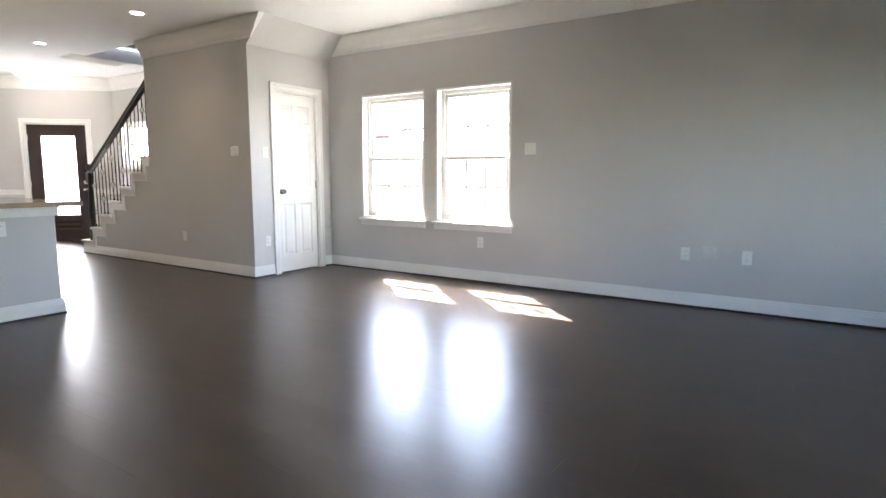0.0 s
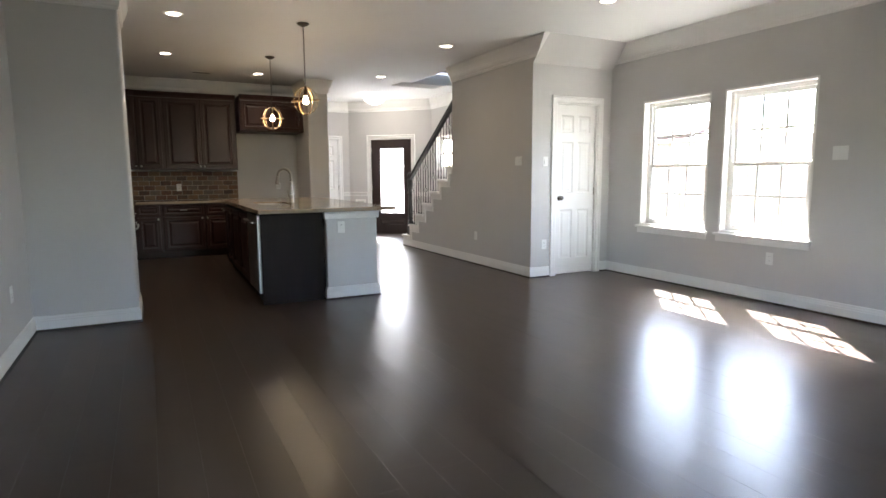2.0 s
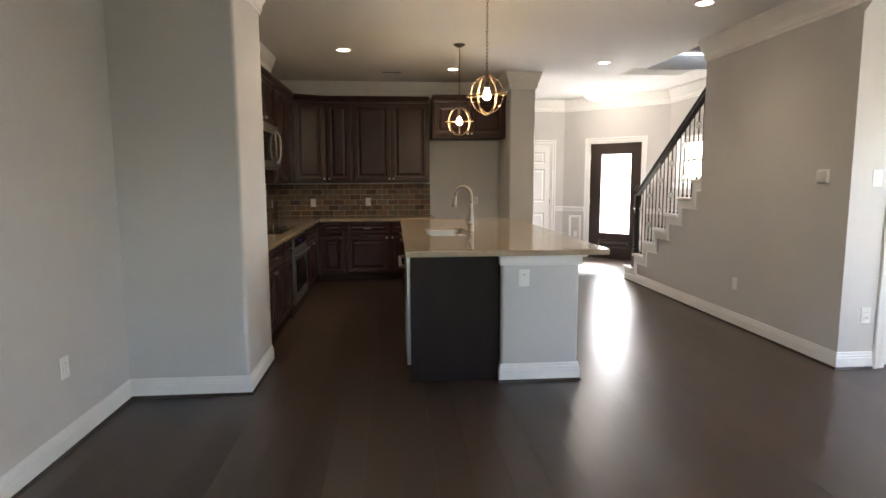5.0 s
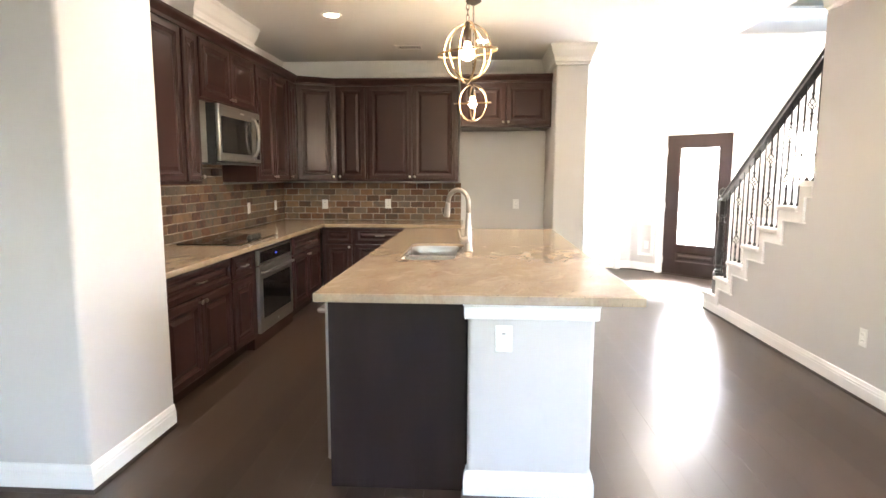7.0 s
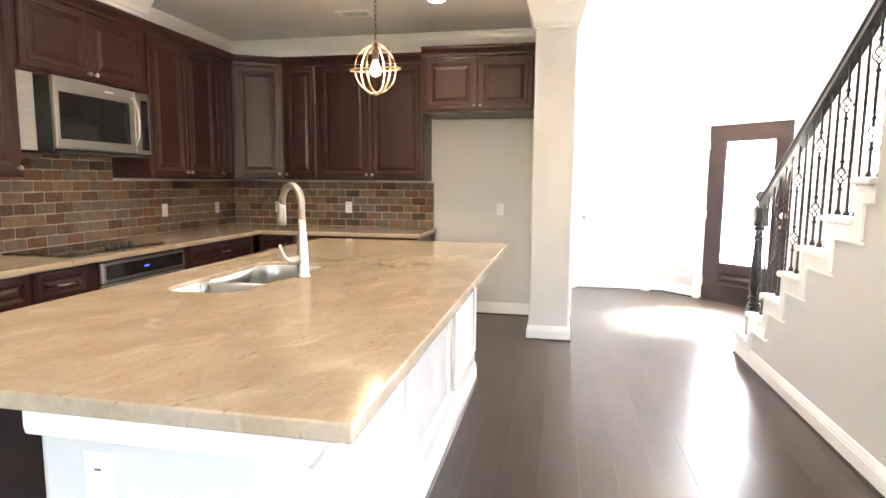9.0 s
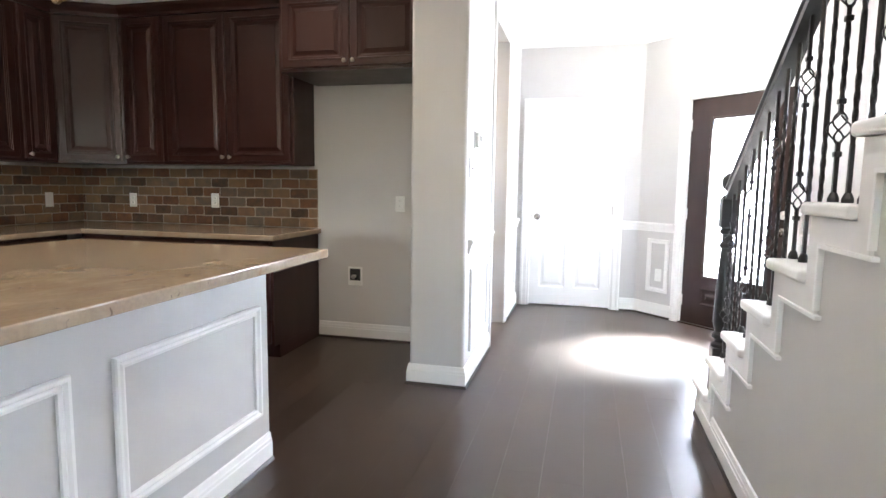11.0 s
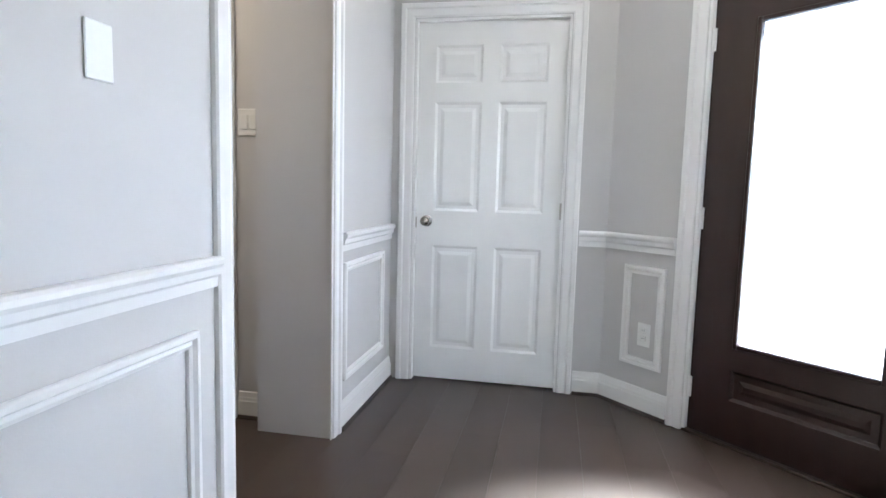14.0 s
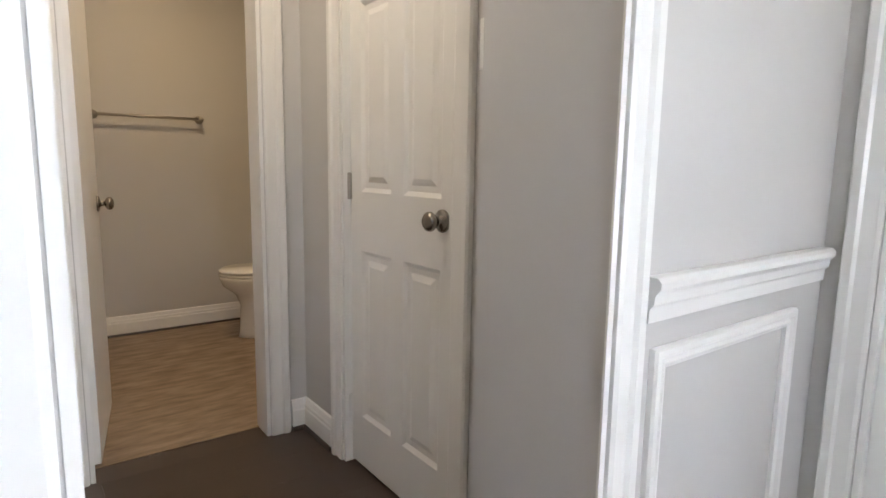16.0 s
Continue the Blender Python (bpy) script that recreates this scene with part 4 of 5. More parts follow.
mw = thing("microwave", "stainless steel over-the-range microwave with a bowed handle", "microwave", pose(-3.425, -0.055, 1.55))
MH = 0.485
part("body", boxm(0.05, 0.925, YL + 0.055 + 0.006, 0.0, 0.0, MH, 0.004), DARKSLOT, mw, "black side")
for a, b in ((0.003, 0.046), (0.995, 1.112)):
    part("filler_strip", boxm(a, b, -0.06, -0.04, 0.004, MH - 0.002, 0.002), STEEL, mw)
md = part("door", boxm(0.214, 0.925, 0.001, 0.035, 0.02, MH - 0.004, 0.008, 2), STEEL, mw)
part("glass", boxm(0.275, 0.89, 0.0355, 0.0375, 0.085, MH - 0.10, 0.003), BLACKG, md, "black door glass")
part("control_panel", boxm(0.052, 0.21, 0.001, 0.034, 0.02, MH - 0.004, 0.006), STEEL, mw)
part("keypad", boxm(0.075, 0.15, 0.0345, 0.0365, 0.05, MH - 0.06), BLACKG, mw)
bm = bmesh.new()
tube(bm, [(0.245, 0.03, 0.07), (0.242, 0.06, 0.075), (0.24, 0.085, 0.14), (0.24, 0.095, 0.245), (0.24, 0.085, 0.35), (0.242, 0.06, 0.415), (0.245, 0.03, 0.42)], 0.012, 10)
part("handle", bm, STEEL, md, "bowed steel handle", None, True)
part("badge", boxm(0.42, 0.50, 0.0352, 0.0364, MH - 0.055, MH - 0.040), PLASTIC, md)
part("vent_grille", boxm(0.06, 0.915, -0.05, 0.03, -0.008, 0.0), DARKSLOT, mw)

# ---------------------------------------------------------------- island
IX0, IX1, IY0, IY1, IZ = -3.42, -0.275, 1.375, 2.79, 0.947
isl = thing("kitchen_island", "kitchen island with a pale panelled knee wall and dark cabinets", "island")
bm = boxm(-3.20, -0.402, 1.42, 2.04, 0.09, 0.70)
for a in ((-3.20, -0.402, 1.42, 1.44, 0.70, IZ - 0.041), (-3.20, -3.18, 1.44, 2.04, 0.70, IZ - 0.041), (-0.422, -0.402, 1.44, 2.04, 0.70, IZ - 0.041)):
    box(bm, *a)
part("cabinet_body", bm, CHERRY, isl, "dark cherry island cabinets")
part("toe_kick", boxm(-3.18, -0.425, 1.48, 2.04, -0.005, 0.09), CHERRY, isl)
part("end_panel", boxm(-0.402, -0.387, 1.41, 2.043, -0.005, IZ - 0.041, 0.002), PANELM, isl, "plain near-black wooden end panel")
bm = boxm(-3.20, -0.335, 2.045, 2.595, -0.005, IZ - 0.041)
bmesh.ops.bevel(bm, geom=[e for e in bm.edges if abs(e.verts[0].co.z - e.verts[1].co.z) > 0.5 and e.verts[0].co.x > -1], offset=0.02, segments=4, affect="EDGES", profile=0.5)
part("knee_wall", bm, KNEE, isl, "light grey painted knee wall")
runp = [(-3.20, 2.595), (-0.335, 2.595), (-0.335, 2.045), (-0.386, 2.045)]
part("base_moulding", sweep(bmesh.new(), runp, BASE), WHITE, isl)
part("shoe_moulding", sweep(bmesh.new(), runp, SHOEP), SHOE, isl, "dark shoe moulding")
cap = [(0.0, 0.832), (0.010, 0.832), (0.014, 0.836), (0.016, 0.850), (0.016, 0.888), (0.020, 0.895), (0.022, 0.9055), (0.0, 0.9055)]
part("cap_moulding", sweep(bmesh.new(), [(-0.39, 2.595), (-0.335, 2.595), (-0.335, 2.045), (-0.384, 2.045)], cap), WHITE, isl)
for a, b in ((-0.50, -1.27), (-1.38, -2.19), (-2.34, -3.13)):
    w, h, fb = a - b, 0.49, 0.04
    pr = [(0.0, 0.0), (0.0, 0.010), (0.010, 0.014), (0.018, 0.008), (0.026, 0.018), (fb - 0.004, 0.018), (fb, 0.012), (fb, 0.0)]
    bm = bmesh.new()
    rings = []
    for sx, sz, cx, cz in ((-1, -1, 0, 0), (-1, 1, 0, h), (1, 1, w, h), (1, -1, w, 0)):
        rings.append([bm.verts.new((cx - sx * (fb - o), d, cz - sz * (fb - o))) for o, d in pr])
    for i in range(4):
        p, c = rings[i], rings[(i + 1) % 4]
        for j in range(len(pr)):
            bm.faces.new((p[j], p[(j + 1) % len(pr)], c[(j + 1) % len(pr)], c[j]))
    part("panel_frame", bm, WHITE, isl, "", pose(b, 2.595, 0.235))
for x0, x1 in ((-3.18, -2.45), (-2.45, -1.12)):
    n = 2
    for i in range(n):
        a, b = x0 + (x1 - x0) * i / n + 0.004, x0 + (x1 - x0) * (i + 1) / n - 0.004
        bm = panel_front(b - a, 0.72, 0.058)
        d = part("door", bm, CHERRY, isl, "", pose(b, 1.399, 0.14, 0, 0, 180))
        cab_knob(d, 0.03 if i else b - a - 0.03, 0.66)
dw = thing("dishwasher", "stainless steel dishwasher built into the island", "dishwasher", pose(-0.43, 1.419, 0.09, 0, 0, 180))
part("door", boxm(0.0, 0.60, -0.0, 0.035, 0.02, 0.80, 0.006), STEEL, dw)
part("kick_plate", boxm(0.01, 0.59, -0.05, -0.03, -0.09, 0.02), DARKSLOT, dw)
bm = bmesh.new()
tube(bm, [(0.06, 0.035, 0.73), (0.06, 0.075, 0.73), (0.54, 0.075, 0.73), (0.54, 0.035, 0.73)], 0.012, 10)
part("handle", bm, STEEL, dw, "", None, True)

# island top, built round the sink's cut-out
SX0, SX1, SY0, SY1, SY2, SXM = -2.145, -1.30, 1.60, 1.945, 1.976, -1.60


def rounded(x0, x1, y0, y1, radii, n=8):
    """Plan points of a rectangle with rounded corners, counter-clockwise from the lower left."""
    pts = []
    for c, (cx, cy) in enumerate(((x0, y0), (x1, y0), (x1, y1), (x0, y1))):
        r = radii[c]
        ox, oy = cx + (r if cx == x0 else -r), cy + (r if cy == y0 else -r)
        for j in range(n + 1):
            t = math.pi * (1 + c / 2) + j * math.pi / 2 / n
            pts.append((ox + r * math.cos(t), oy + r * math.sin(t)))
    return pts


bm = bmesh.new()
inner = rounded(SX0, SX1, SY0, SY1, (0.10, 0.10, 0.12, 0.10))
# the far bowl is the deeper one
inner[27:] = [(SXM, SY1), (SXM - 0.012, SY1 + 0.005)] + rounded(SX0, SXM - 0.012, SY0, SY2, (0.10, 0.03, 0.035, 0.09))[19:]
outer = [(IX0, IY0), (IX1, IY0), (IX1, IY1), (IX0, IY1)]
sides = {}
for z in (IZ, IZ - 0.04):
    rims = []
    for pts in (outer, inner):
        vs = [bm.verts.new((x, y, z)) for x, y in pts]
        rims += [bm.edges.new((vs[k], vs[(k + 1) % len(vs)])) for k in range(len(vs))]
        sides.setdefault(len(pts), []).append(vs)
    bmesh.ops.triangle_fill(bm, use_beauty=True, use_dissolve=False, edges=rims)
for top, low in sides.values():
    for k in range(len(top)):
        j = (k + 1) % len(top)
        bm.faces.new((top[k], top[j], low[j], low[k]))
bmesh.ops.recalc_face_normals(bm, faces=bm.faces)
bmesh.ops.bevel(bm, geom=[e for e in bm.edges if e.calc_face_angle(0) > 1.0], offset=0.005, segments=3, affect="EDGES", profile=0.5)
tagged(link_mesh("island_countertop", bm, GRANITE), "tan polished granite island top with dark veins", "countertop")

sk = thing("kitchen_sink", "stainless steel double-bowl sink under the island top", "sink")
for a, b, y1, rad in ((SX0, SXM - 0.012, SY2, (0.10, 0.03, 0.035, 0.09)), (SXM + 0.012, SX1, SY1, (0.03, 0.10, 0.12, 0.04))):
    bm = bmesh.new()
    rings = []
    for inset, z in ((-0.006, 0.018), (0.003, 0.018), (0.005, 0.021), (0.007, 0.07), (0.011, 0.17), (0.014, 0.20), (0.026, 0.217), (0.045, 0.224), (0.085, 0.227)):
        rr = [max(0.012, r - inset * 0.6) for r in rad]
        rings.append([bm.verts.new((x, y, IZ - z)) for x, y in rounded(a + inset, b - inset, SY0 + inset, y1 - inset, rr)])
    for p, q in zip(rings, rings[1:]):
        for k in range(36):
            bm.faces.new((p[k], p[(k + 1) % 36], q[(k + 1) % 36], q[k]))
    bm.faces.new(rings[-1])
    ob = part("bowl", bm, SINKM, sk, "", None, True)
    part("drain", lathe(bmesh.new(), [(0.045, 0), (0.045, 0.004), (0.03, 0.004), (0.001, 0.003)], 16), NICKEL, ob, "", pose((a + b) / 2, (SY0 + SY1) / 2, IZ - 0.2265))
part("divider", boxm(SXM - 0.0135, SXM + 0.0135, SY0 + 0.004, SY1 - 0.004, IZ - 0.09, IZ - 0.0165, 0.006, 3), SINKM, sk)

fc = thing("kitchen_faucet", "tall brushed nickel pull-down gooseneck faucet", "faucet", pose(-1.728, 2.016, IZ, 0, 0, -33))
bm = lathe(bmesh.new(), [(0.034, 0), (0.034, 0.006), (0.027, 0.012), (0.025, 0.10), (0.022, 0.16), (0.017, 0.22), (0.0165, 0.26)], 18)
part("body", bm, NICKEL, fc, "", None, True)
bm = bmesh.new()
tube(bm, [(0, 0, 0.24)] + [(0, -0.082 + 0.082 * math.cos(a), 0.328 + 0.082 * math.sin(a)) for a in [math.pi * i / 12 for i in range(0, 12)]] + [(0, -0.167, 0.313)], 0.0155, 14)
part("gooseneck", bm, NICKEL, fc, "", None, True)
part("spray_head", tube(bmesh.new(), [(0, -0.166, 0.328), (0, -0.169, 0.303), (0, -0.175, 0.253), (0, -0.179, 0.225)], [0.016, 0.018, 0.022, 0.023], 14), NICKEL, fc, "", None, True)
part("lever", tube(bmesh.new(), [(0.0, 0, 0.082), (0.045, 0, 0.080), (0.062, 0, 0.080), (0.078, 0, 0.085), (0.094, 0, 0.102), (0.106, 0, 0.130), (0.112, 0, 0.152)], [0.021, 0.019, 0.016, 0.011, 0.008, 0.0065, 0.006], 12), NICKEL, fc, "", None, True)


# ---------------------------------------------------------------- wall plates
def plate(m, kind, label, w=0.076, h=0.12):
    ob = thing("switch_plate" if kind in ("switch", "toggle") else "blank_plate" if kind == "blank" else "outlet_plate", label, "switch" if kind in ("switch", "toggle") else "wall plate" if kind == "blank" else "outlet", m)
    part("plate", boxm(-w / 2, w / 2, 0, 0.006, -h / 2, h / 2, 0.003), PLASTIC, ob)
    if kind == "outlet":
        for s in (-1, 1):
            soc = part("socket", boxm(-0.017, 0.017, 0.0062, 0.0085, s * 0.021 - 0.014, s * 0.021 + 0.014, 0.004), PLASTIC, ob)
            for xx in (-0.006, 0.006):
                part("slot", boxm(xx - 0.001, xx + 0.001, 0.0084, 0.0089, s * 0.021 - 0.002, s * 0.021 + 0.006), DARKSLOT, soc)
    elif kind == "toggle":
        for i in (-1, 0, 1):
            part("toggle", boxm(i * 0.046 - 0.005, i * 0.046 + 0.005, 0.006, 0.02, -0.010, 0.006, 0.003), PLASTIC, ob)
    elif kind == "gfci":
        part("insert", boxm(-0.018, 0.018, 0.0062, 0.009, -0.034, 0.034, 0.003), PLASTIC, ob)
        part("button", boxm(-0.008, 0.008, 0.0088, 0.0098, 0.022, 0.026), DARKSLOT, ob, "dark test button")
    elif kind == "switch":
        n = max(1, round((w - 0.03) / 0.046))
        for i in range(n):
            xc = (i - (n - 1) / 2) * 0.046
            part("rocker", boxm(xc - 0.017, xc + 0.017, 0.0062, 0.0105, -0.033, 0.033, 0.003), PLASTIC, ob)
    return ob


OL, SL, BP = "white electrical outlet on the wall", "white rocker light switch on the wall", "blank white cover plate on the wall"
FY, FX, FN, FM = 0, -90, 180, 90    # turns for plates that look along +y, +x, -y, -x
for x, z, k in ((1.885, 0.44, "outlet"), (3.99, 0.475, "outlet"), (4.48, 0.475, "outlet")):
    plate(pose(x, YW, z, 0, 0, FN), k, OL)
plate(pose(4.18, YW, 0.49, 0, 0, FN), "blank", BP, 0.115, 0.115)
plate(pose(2.46, YW, 1.44, 0, 0, FN), "blank", BP, 0.13, 0.12)
plate(pose(XS, 4.80, 1.425, 0, 0, FX), "switch", SL)
plate(pose(XS, 4.80, 0.41, 0, 0, FX), "outlet", OL)
plate(pose(-1.69, YS, 0.41, 0, 0, FN), "outlet", OL)
plate(pose(0.45, YL, 0.45, 0, 0, FY), "outlet", OL)
plate(pose(-4.035, YL + 0.012, 1.095, 0, 0, FY), "outlet", OL)
plate(pose(-4.866, YL + 0.012, 1.085, 0, 0, FY), "switch", SL)
plate(pose(-1.60, YL + 0.012, 1.10, 0, 0, FY), "outlet", OL)
plate(pose(XB + 0.012, 0.10, 1.085, 0, 0, FX), "outlet", OL)
plate(pose(XB + 0.012, 0.92, 1.095, 0, 0, FX), "outlet", OL)
plate(pose(XB, 2.55, 1.10, 0, 0, FX), "outlet", OL)
plate(pose(-0.335, 2.202, 0.745, 0, 0, FX), "gfci", "white electrical outlet on the island knee wall")
plate(pose(-1.90, 2.595, 0.47, 0, 0, FY), "outlet", "white electrical outlet on the island knee wall")
plate(pose(-4.495, YH, 1.357, 0, 0, FY), "toggle", "white triple toggle light switch plate", 0.165)
plate(pose(-4.855, YH, 1.38, 0, 0, FY), "blank", BP)
plate(pose(XV, 2.80, 1.40, 0, 0, FX), "switch", "white double rocker light switch plate", 0.115)
plate(pose(XD + 0.272 / D45, 4.465 + 0.272 / D45, 0.409, 0, 0, -135), "outlet", OL)
wb = thing("water_box", "white recessed refrigerator water valve box", "valve box", pose(XB, 2.175, 0.515, 0, 0, FX))
part("frame", boxm(-0.06, 0.06, 0.0, 0.006, -0.075, 0.075, 0.002), PLASTIC, wb)
part("recess", boxm(-0.045, 0.045, 0.006, 0.0075, -0.035, 0.06), DARKSLOT, wb)
part("valve", lathe(bmesh.new(), [(0.012, 0), (0.012, 0.03), (0.018, 0.032), (0.018, 0.04), (0.002, 0.042)], 12), NICKEL, wb, "", pose(0, 0.0075, 0.0, -90), True)
th = thing("thermostat", "white wall thermostat with a small grey display", "thermostat", pose(-4.625, YH, 1.535, 0, 0, FY))
part("base", boxm(-0.07, 0.07, 0, 0.008, -0.055, 0.055, 0.003), PLASTIC, th)
part("body", boxm(-0.062, 0.062, 0.008, 0.03, -0.045, 0.045, 0.006, 2), PLASTIC, th)
part("display", boxm(-0.035, 0.03, 0.03, 0.0312, -0.01, 0.03), LCD, th)
al = thing("alarm_keypad", "white alarm keypad on the stair wall", "keypad", pose(-0.625, YS, 1.44, 0, 0, FN))
part("base", boxm(-0.06, 0.06, 0, 0.01, -0.055, 0.055, 0.003), PLASTIC, al)
part("body", boxm(-0.055, 0.055, 0.01, 0.026, -0.05, 0.045, 0.006, 2), PLASTIC, al)
part("lower_flap", boxm(-0.05, 0.05, 0.026, 0.029, -0.045, -0.005, 0.002), PLASTIC, al)

# ---------------------------------------------------------------- ceiling fixtures
for cx, cy in CANS:
    ob = thing("recessed_light", "lit white recessed ceiling light", "ceiling light", pose(cx, cy, CEIL), "recessed lights")
    bm = bmesh.new()
    pr = [(0.062, -0.002), (0.066, -0.007), (0.088, -0.005), (0.092, 0.0), (0.062, 0.0)]
    seg = 28
    rings = [[bm.verts.new((r * math.cos(2 * math.pi * i / seg), r * math.sin(2 * math.pi * i / seg), z)) for r, z in pr] for i in range(seg)]
    for i in range(seg):
        a, b = rings[i], rings[(i + 1) % seg]
        for j in range(5):
            bm.faces.new((a[j], a[(j + 1) % 5], b[(j + 1) % 5], b[j]))
    part("trim_ring", bm, WHITE, ob, "", None, True)
    part("lens", lathe(bmesh.new(), [(0.062, -0.004), (0.062, -0.001), (0.001, -0.001)], 24), CANG, ob, "glowing warm white lens")


def pendant(m, label):
    ob = thing("pendant_light", label, "pendant light", m, "pendants over the island")
    top = CEIL - m.translation.z
    part("canopy", lathe(bmesh.new(), [(0.004, top - 0.035), (0.02, top - 0.032), (0.055, top - 0.014), (0.065, top - 0.004), (0.065, top)], 24), BRONZE, ob, "dark bronze ceiling canopy", None, True)
    z, i = 0.16, 0
    n = int((top - 0.035 - 0.16) / 0.026)
    bm = bmesh.new()
    for i in range(n + 1):
        zc = 0.17 + i * (top - 0.205) / n
        pts = []
        for a in range(10):
            t = 2 * math.pi * a / 10
            u, v = 0.007 * math.cos(t), 0.018 * math.sin(t)
            pts.append((u, 0, zc + v) if i % 2 else (0, u, zc + v))
        tube(bm, pts, 0.0018, 5, closed=True)
    part("chain", bm, BRONZE, ob, "dark bronze chain")

    def ring(r, tilt, spin, sq=1.0, name="ring"):
        bm = bmesh.new()
        seg = 40
        rot = Euler((radians(tilt), 0, radians(spin))).to_matrix()
        R = []
        for i in range(seg):
            t = 2 * math.pi * i / seg
            c = Vector((r * math.cos(t), r * math.sin(t) * sq, 0))
            out = Vector((math.cos(t), math.sin(t), 0))
            R.append([bm.verts.new(rot @ (c + out * a + Vector((0, 0, b)))) for a, b in ((-0.002, -0.0055), (0.002, -0.0055), (0.002, 0.0055), (-0.002, 0.0055))])
        for i in range(seg):
            a, b = R[i], R[(i + 1) % seg]
            for j in range(4):
                bm.faces.new((a[j], a[(j + 1) % 4], b[(j + 1) % 4], b[j]))
        part(name, bm, BRASS, ob, "", None, True)

    ring(0.132, 90, 20, 1.14)
    ring(0.124, 90, 75, 1.14)
    ring(0.116, 90, 130, 1.14)
    ring(0.152, 7, 35)
    part("socket", lathe(bmesh.new(), [(0.004, 0.155), (0.012, 0.15), (0.012, 0.12), (0.02, 0.115), (0.02, 0.055), (0.014, 0.05)], 16), BRONZE, ob, "", None, True)
    part("bulb", lathe(bmesh.new(), [(0.013, 0.05), (0.016, 0.035), (0.028, 0.012), (0.032, -0.008), (0.026, -0.026), (0.012, -0.037), (0.001, -0.039)], 18), BULB, ob, "glowing warm bulb", None, True)
    return ob


for i, (cx, cy, cz) in enumerate(PENDANTS):
    pendant(pose(cx, cy, cz, 0, 0, 40 * i), "aged brass orb pendant light with a bare bulb")

dl = thing("flush_dome_light", "lit white glass dome light on the entry ceiling", "ceiling light", pose(-5.75, 4.62, CEIL))
part("rim", lathe(bmesh.new(), [(0.20, 0), (0.205, -0.012), (0.195, -0.022), (0.17, -0.022)], 32), NICKEL, dl, "", None, True)
part("glass_dome", lathe(bmesh.new(), [(0.235, -0.02), (0.24, -0.028), (0.215, -0.07), (0.17, -0.115), (0.11, -0.15), (0.05, -0.168), (0.002, -0.172)], 32), DOMEG, dl, "glowing alabaster glass", None, True)
part("finial", lathe(bmesh.new(), [(0.012, -0.17), (0.014, -0.18), (0.008, -0.19), (0.001, -0.2)], 14), NICKEL, dl, "", None, True)


def vent(m, w, d, n, label):
    ob = thing("ceiling_vent", label, "vent", m)
    bm = bmesh.new()
    for x0, x1, y0, y1 in ((0, w, 0, 0.025), (0, w, d - 0.025, d), (0, 0.025, 0.025, d - 0.025), (w - 0.025, w, 0.025, d - 0.025)):
        box(bm, x0, x1, y0, y1, -0.010, 0, 0.002)
    part("frame", bm, WHITE, ob)
    part("backing", boxm(0.02, w - 0.02, 0.02, d - 0.02, -0.003, -0.001), DARKSLOT, ob)
    for i in range(n):
        y = 0.025 + (d - 0.05) * (i + 0.5) / n
        part("slat", boxm(0.025, w - 0.025, -0.008, 0.008, -0.001, 0.001), WHITE, ob, "", pose(0, y, -0.006, 35))
    return ob


vent(pose(-4.38, 5.30, CEIL, 0, 0, -90), 0.86, 0.42, 14, "white return air grille on the entry ceiling")
vent(pose(-4.50, 1.15, CEIL), 0.20, 0.30, 8, "white supply air vent on the kitchen ceiling")
vent(pose(-0.45, 0.68, CEIL), 0.22, 0.30, 8, "white supply air vent on the ceiling by the nib wall")

# ---------------------------------------------------------------- stairs
st = thing("staircase", "white painted closed staircase with moulded open ends", "staircase")
for k in range(15):
    x, z = nose(k)
    y0 = YS - 0.035 if x + RUN < XE + 0.15 else YS + 0.122
    x1 = x + RUN + 0.03
    if y0 < YS and x1 > XE:
        x1 = XE - 0.002
    part("tread", boxm(x, x1, y0, YW - 0.002, z - 0.038, z, 0.012, 3), TREAD, st)
    if x + RUN + 0.03 > XE and y0 < YS:
        part("tread", boxm(XE - 0.002, x + RUN + 0.03, YS + 0.122, YW - 0.002, z - 0.038, z), TREAD, st)
    part("riser", boxm(x + 0.028, x + 0.044, (YS - 0.004 if y0 < YS else y0), YW - 0.002, (z - RISE if k else -0.005), z - 0.038), WHITE, st)
    if y0 < YS:
        # stepped band on the open side, following riser and tread
        xe = min(x + 0.03 + RUN + 0.075, XE - 0.001)
        bm = bmesh.new()
        zl = z - RISE - 0.04 if k else -0.004
        pts = [(x + 0.028, z - 0.04), (x + 0.028, zl), (x + 0.105, zl if k else -0.004), (x + 0.105, z - 0.115), (xe, z - 0.115), (xe, z - 0.04)]
        if k:
            pts[1] = (x + 0.028, z - RISE - 0.04)
            pts[2] = (x + 0.105, z - RISE - 0.04)
        a = [bm.verts.new((px, YS - 0.001, pz)) for px, pz in pts]
        b = [bm.verts.new((px, YS - 0.011 - 0.0006 * (k % 2), pz)) for px, pz in pts]
        bm.faces.new(a)
        bm.faces.new(b[::-1])
        for i in range(6):
            bm.faces.new((a[i], b[i], b[(i + 1) % 6], a[(i + 1) % 6]))
        part("stepped_band", bm, TREAD, st)
        bm = bmesh.new()
        box(bm, x + 0.105, x + 0.117, YS - 0.017, YS - 0.001, (z - RISE - 0.103) if k else 0.13, z - 0.115)
        box(bm, x + 0.105, xe + 0.03 if xe < XE - 0.01 else xe, YS - 0.018, YS - 0.0012, z - 0.127, z - 0.115)
        part("band_bead", bm, WHITE, st)

rl = thing("stair_railing", "black iron stair railing with twisted balusters and a dark handrail", "railing")
NXP, NYP = -4.112, YS + 0.048


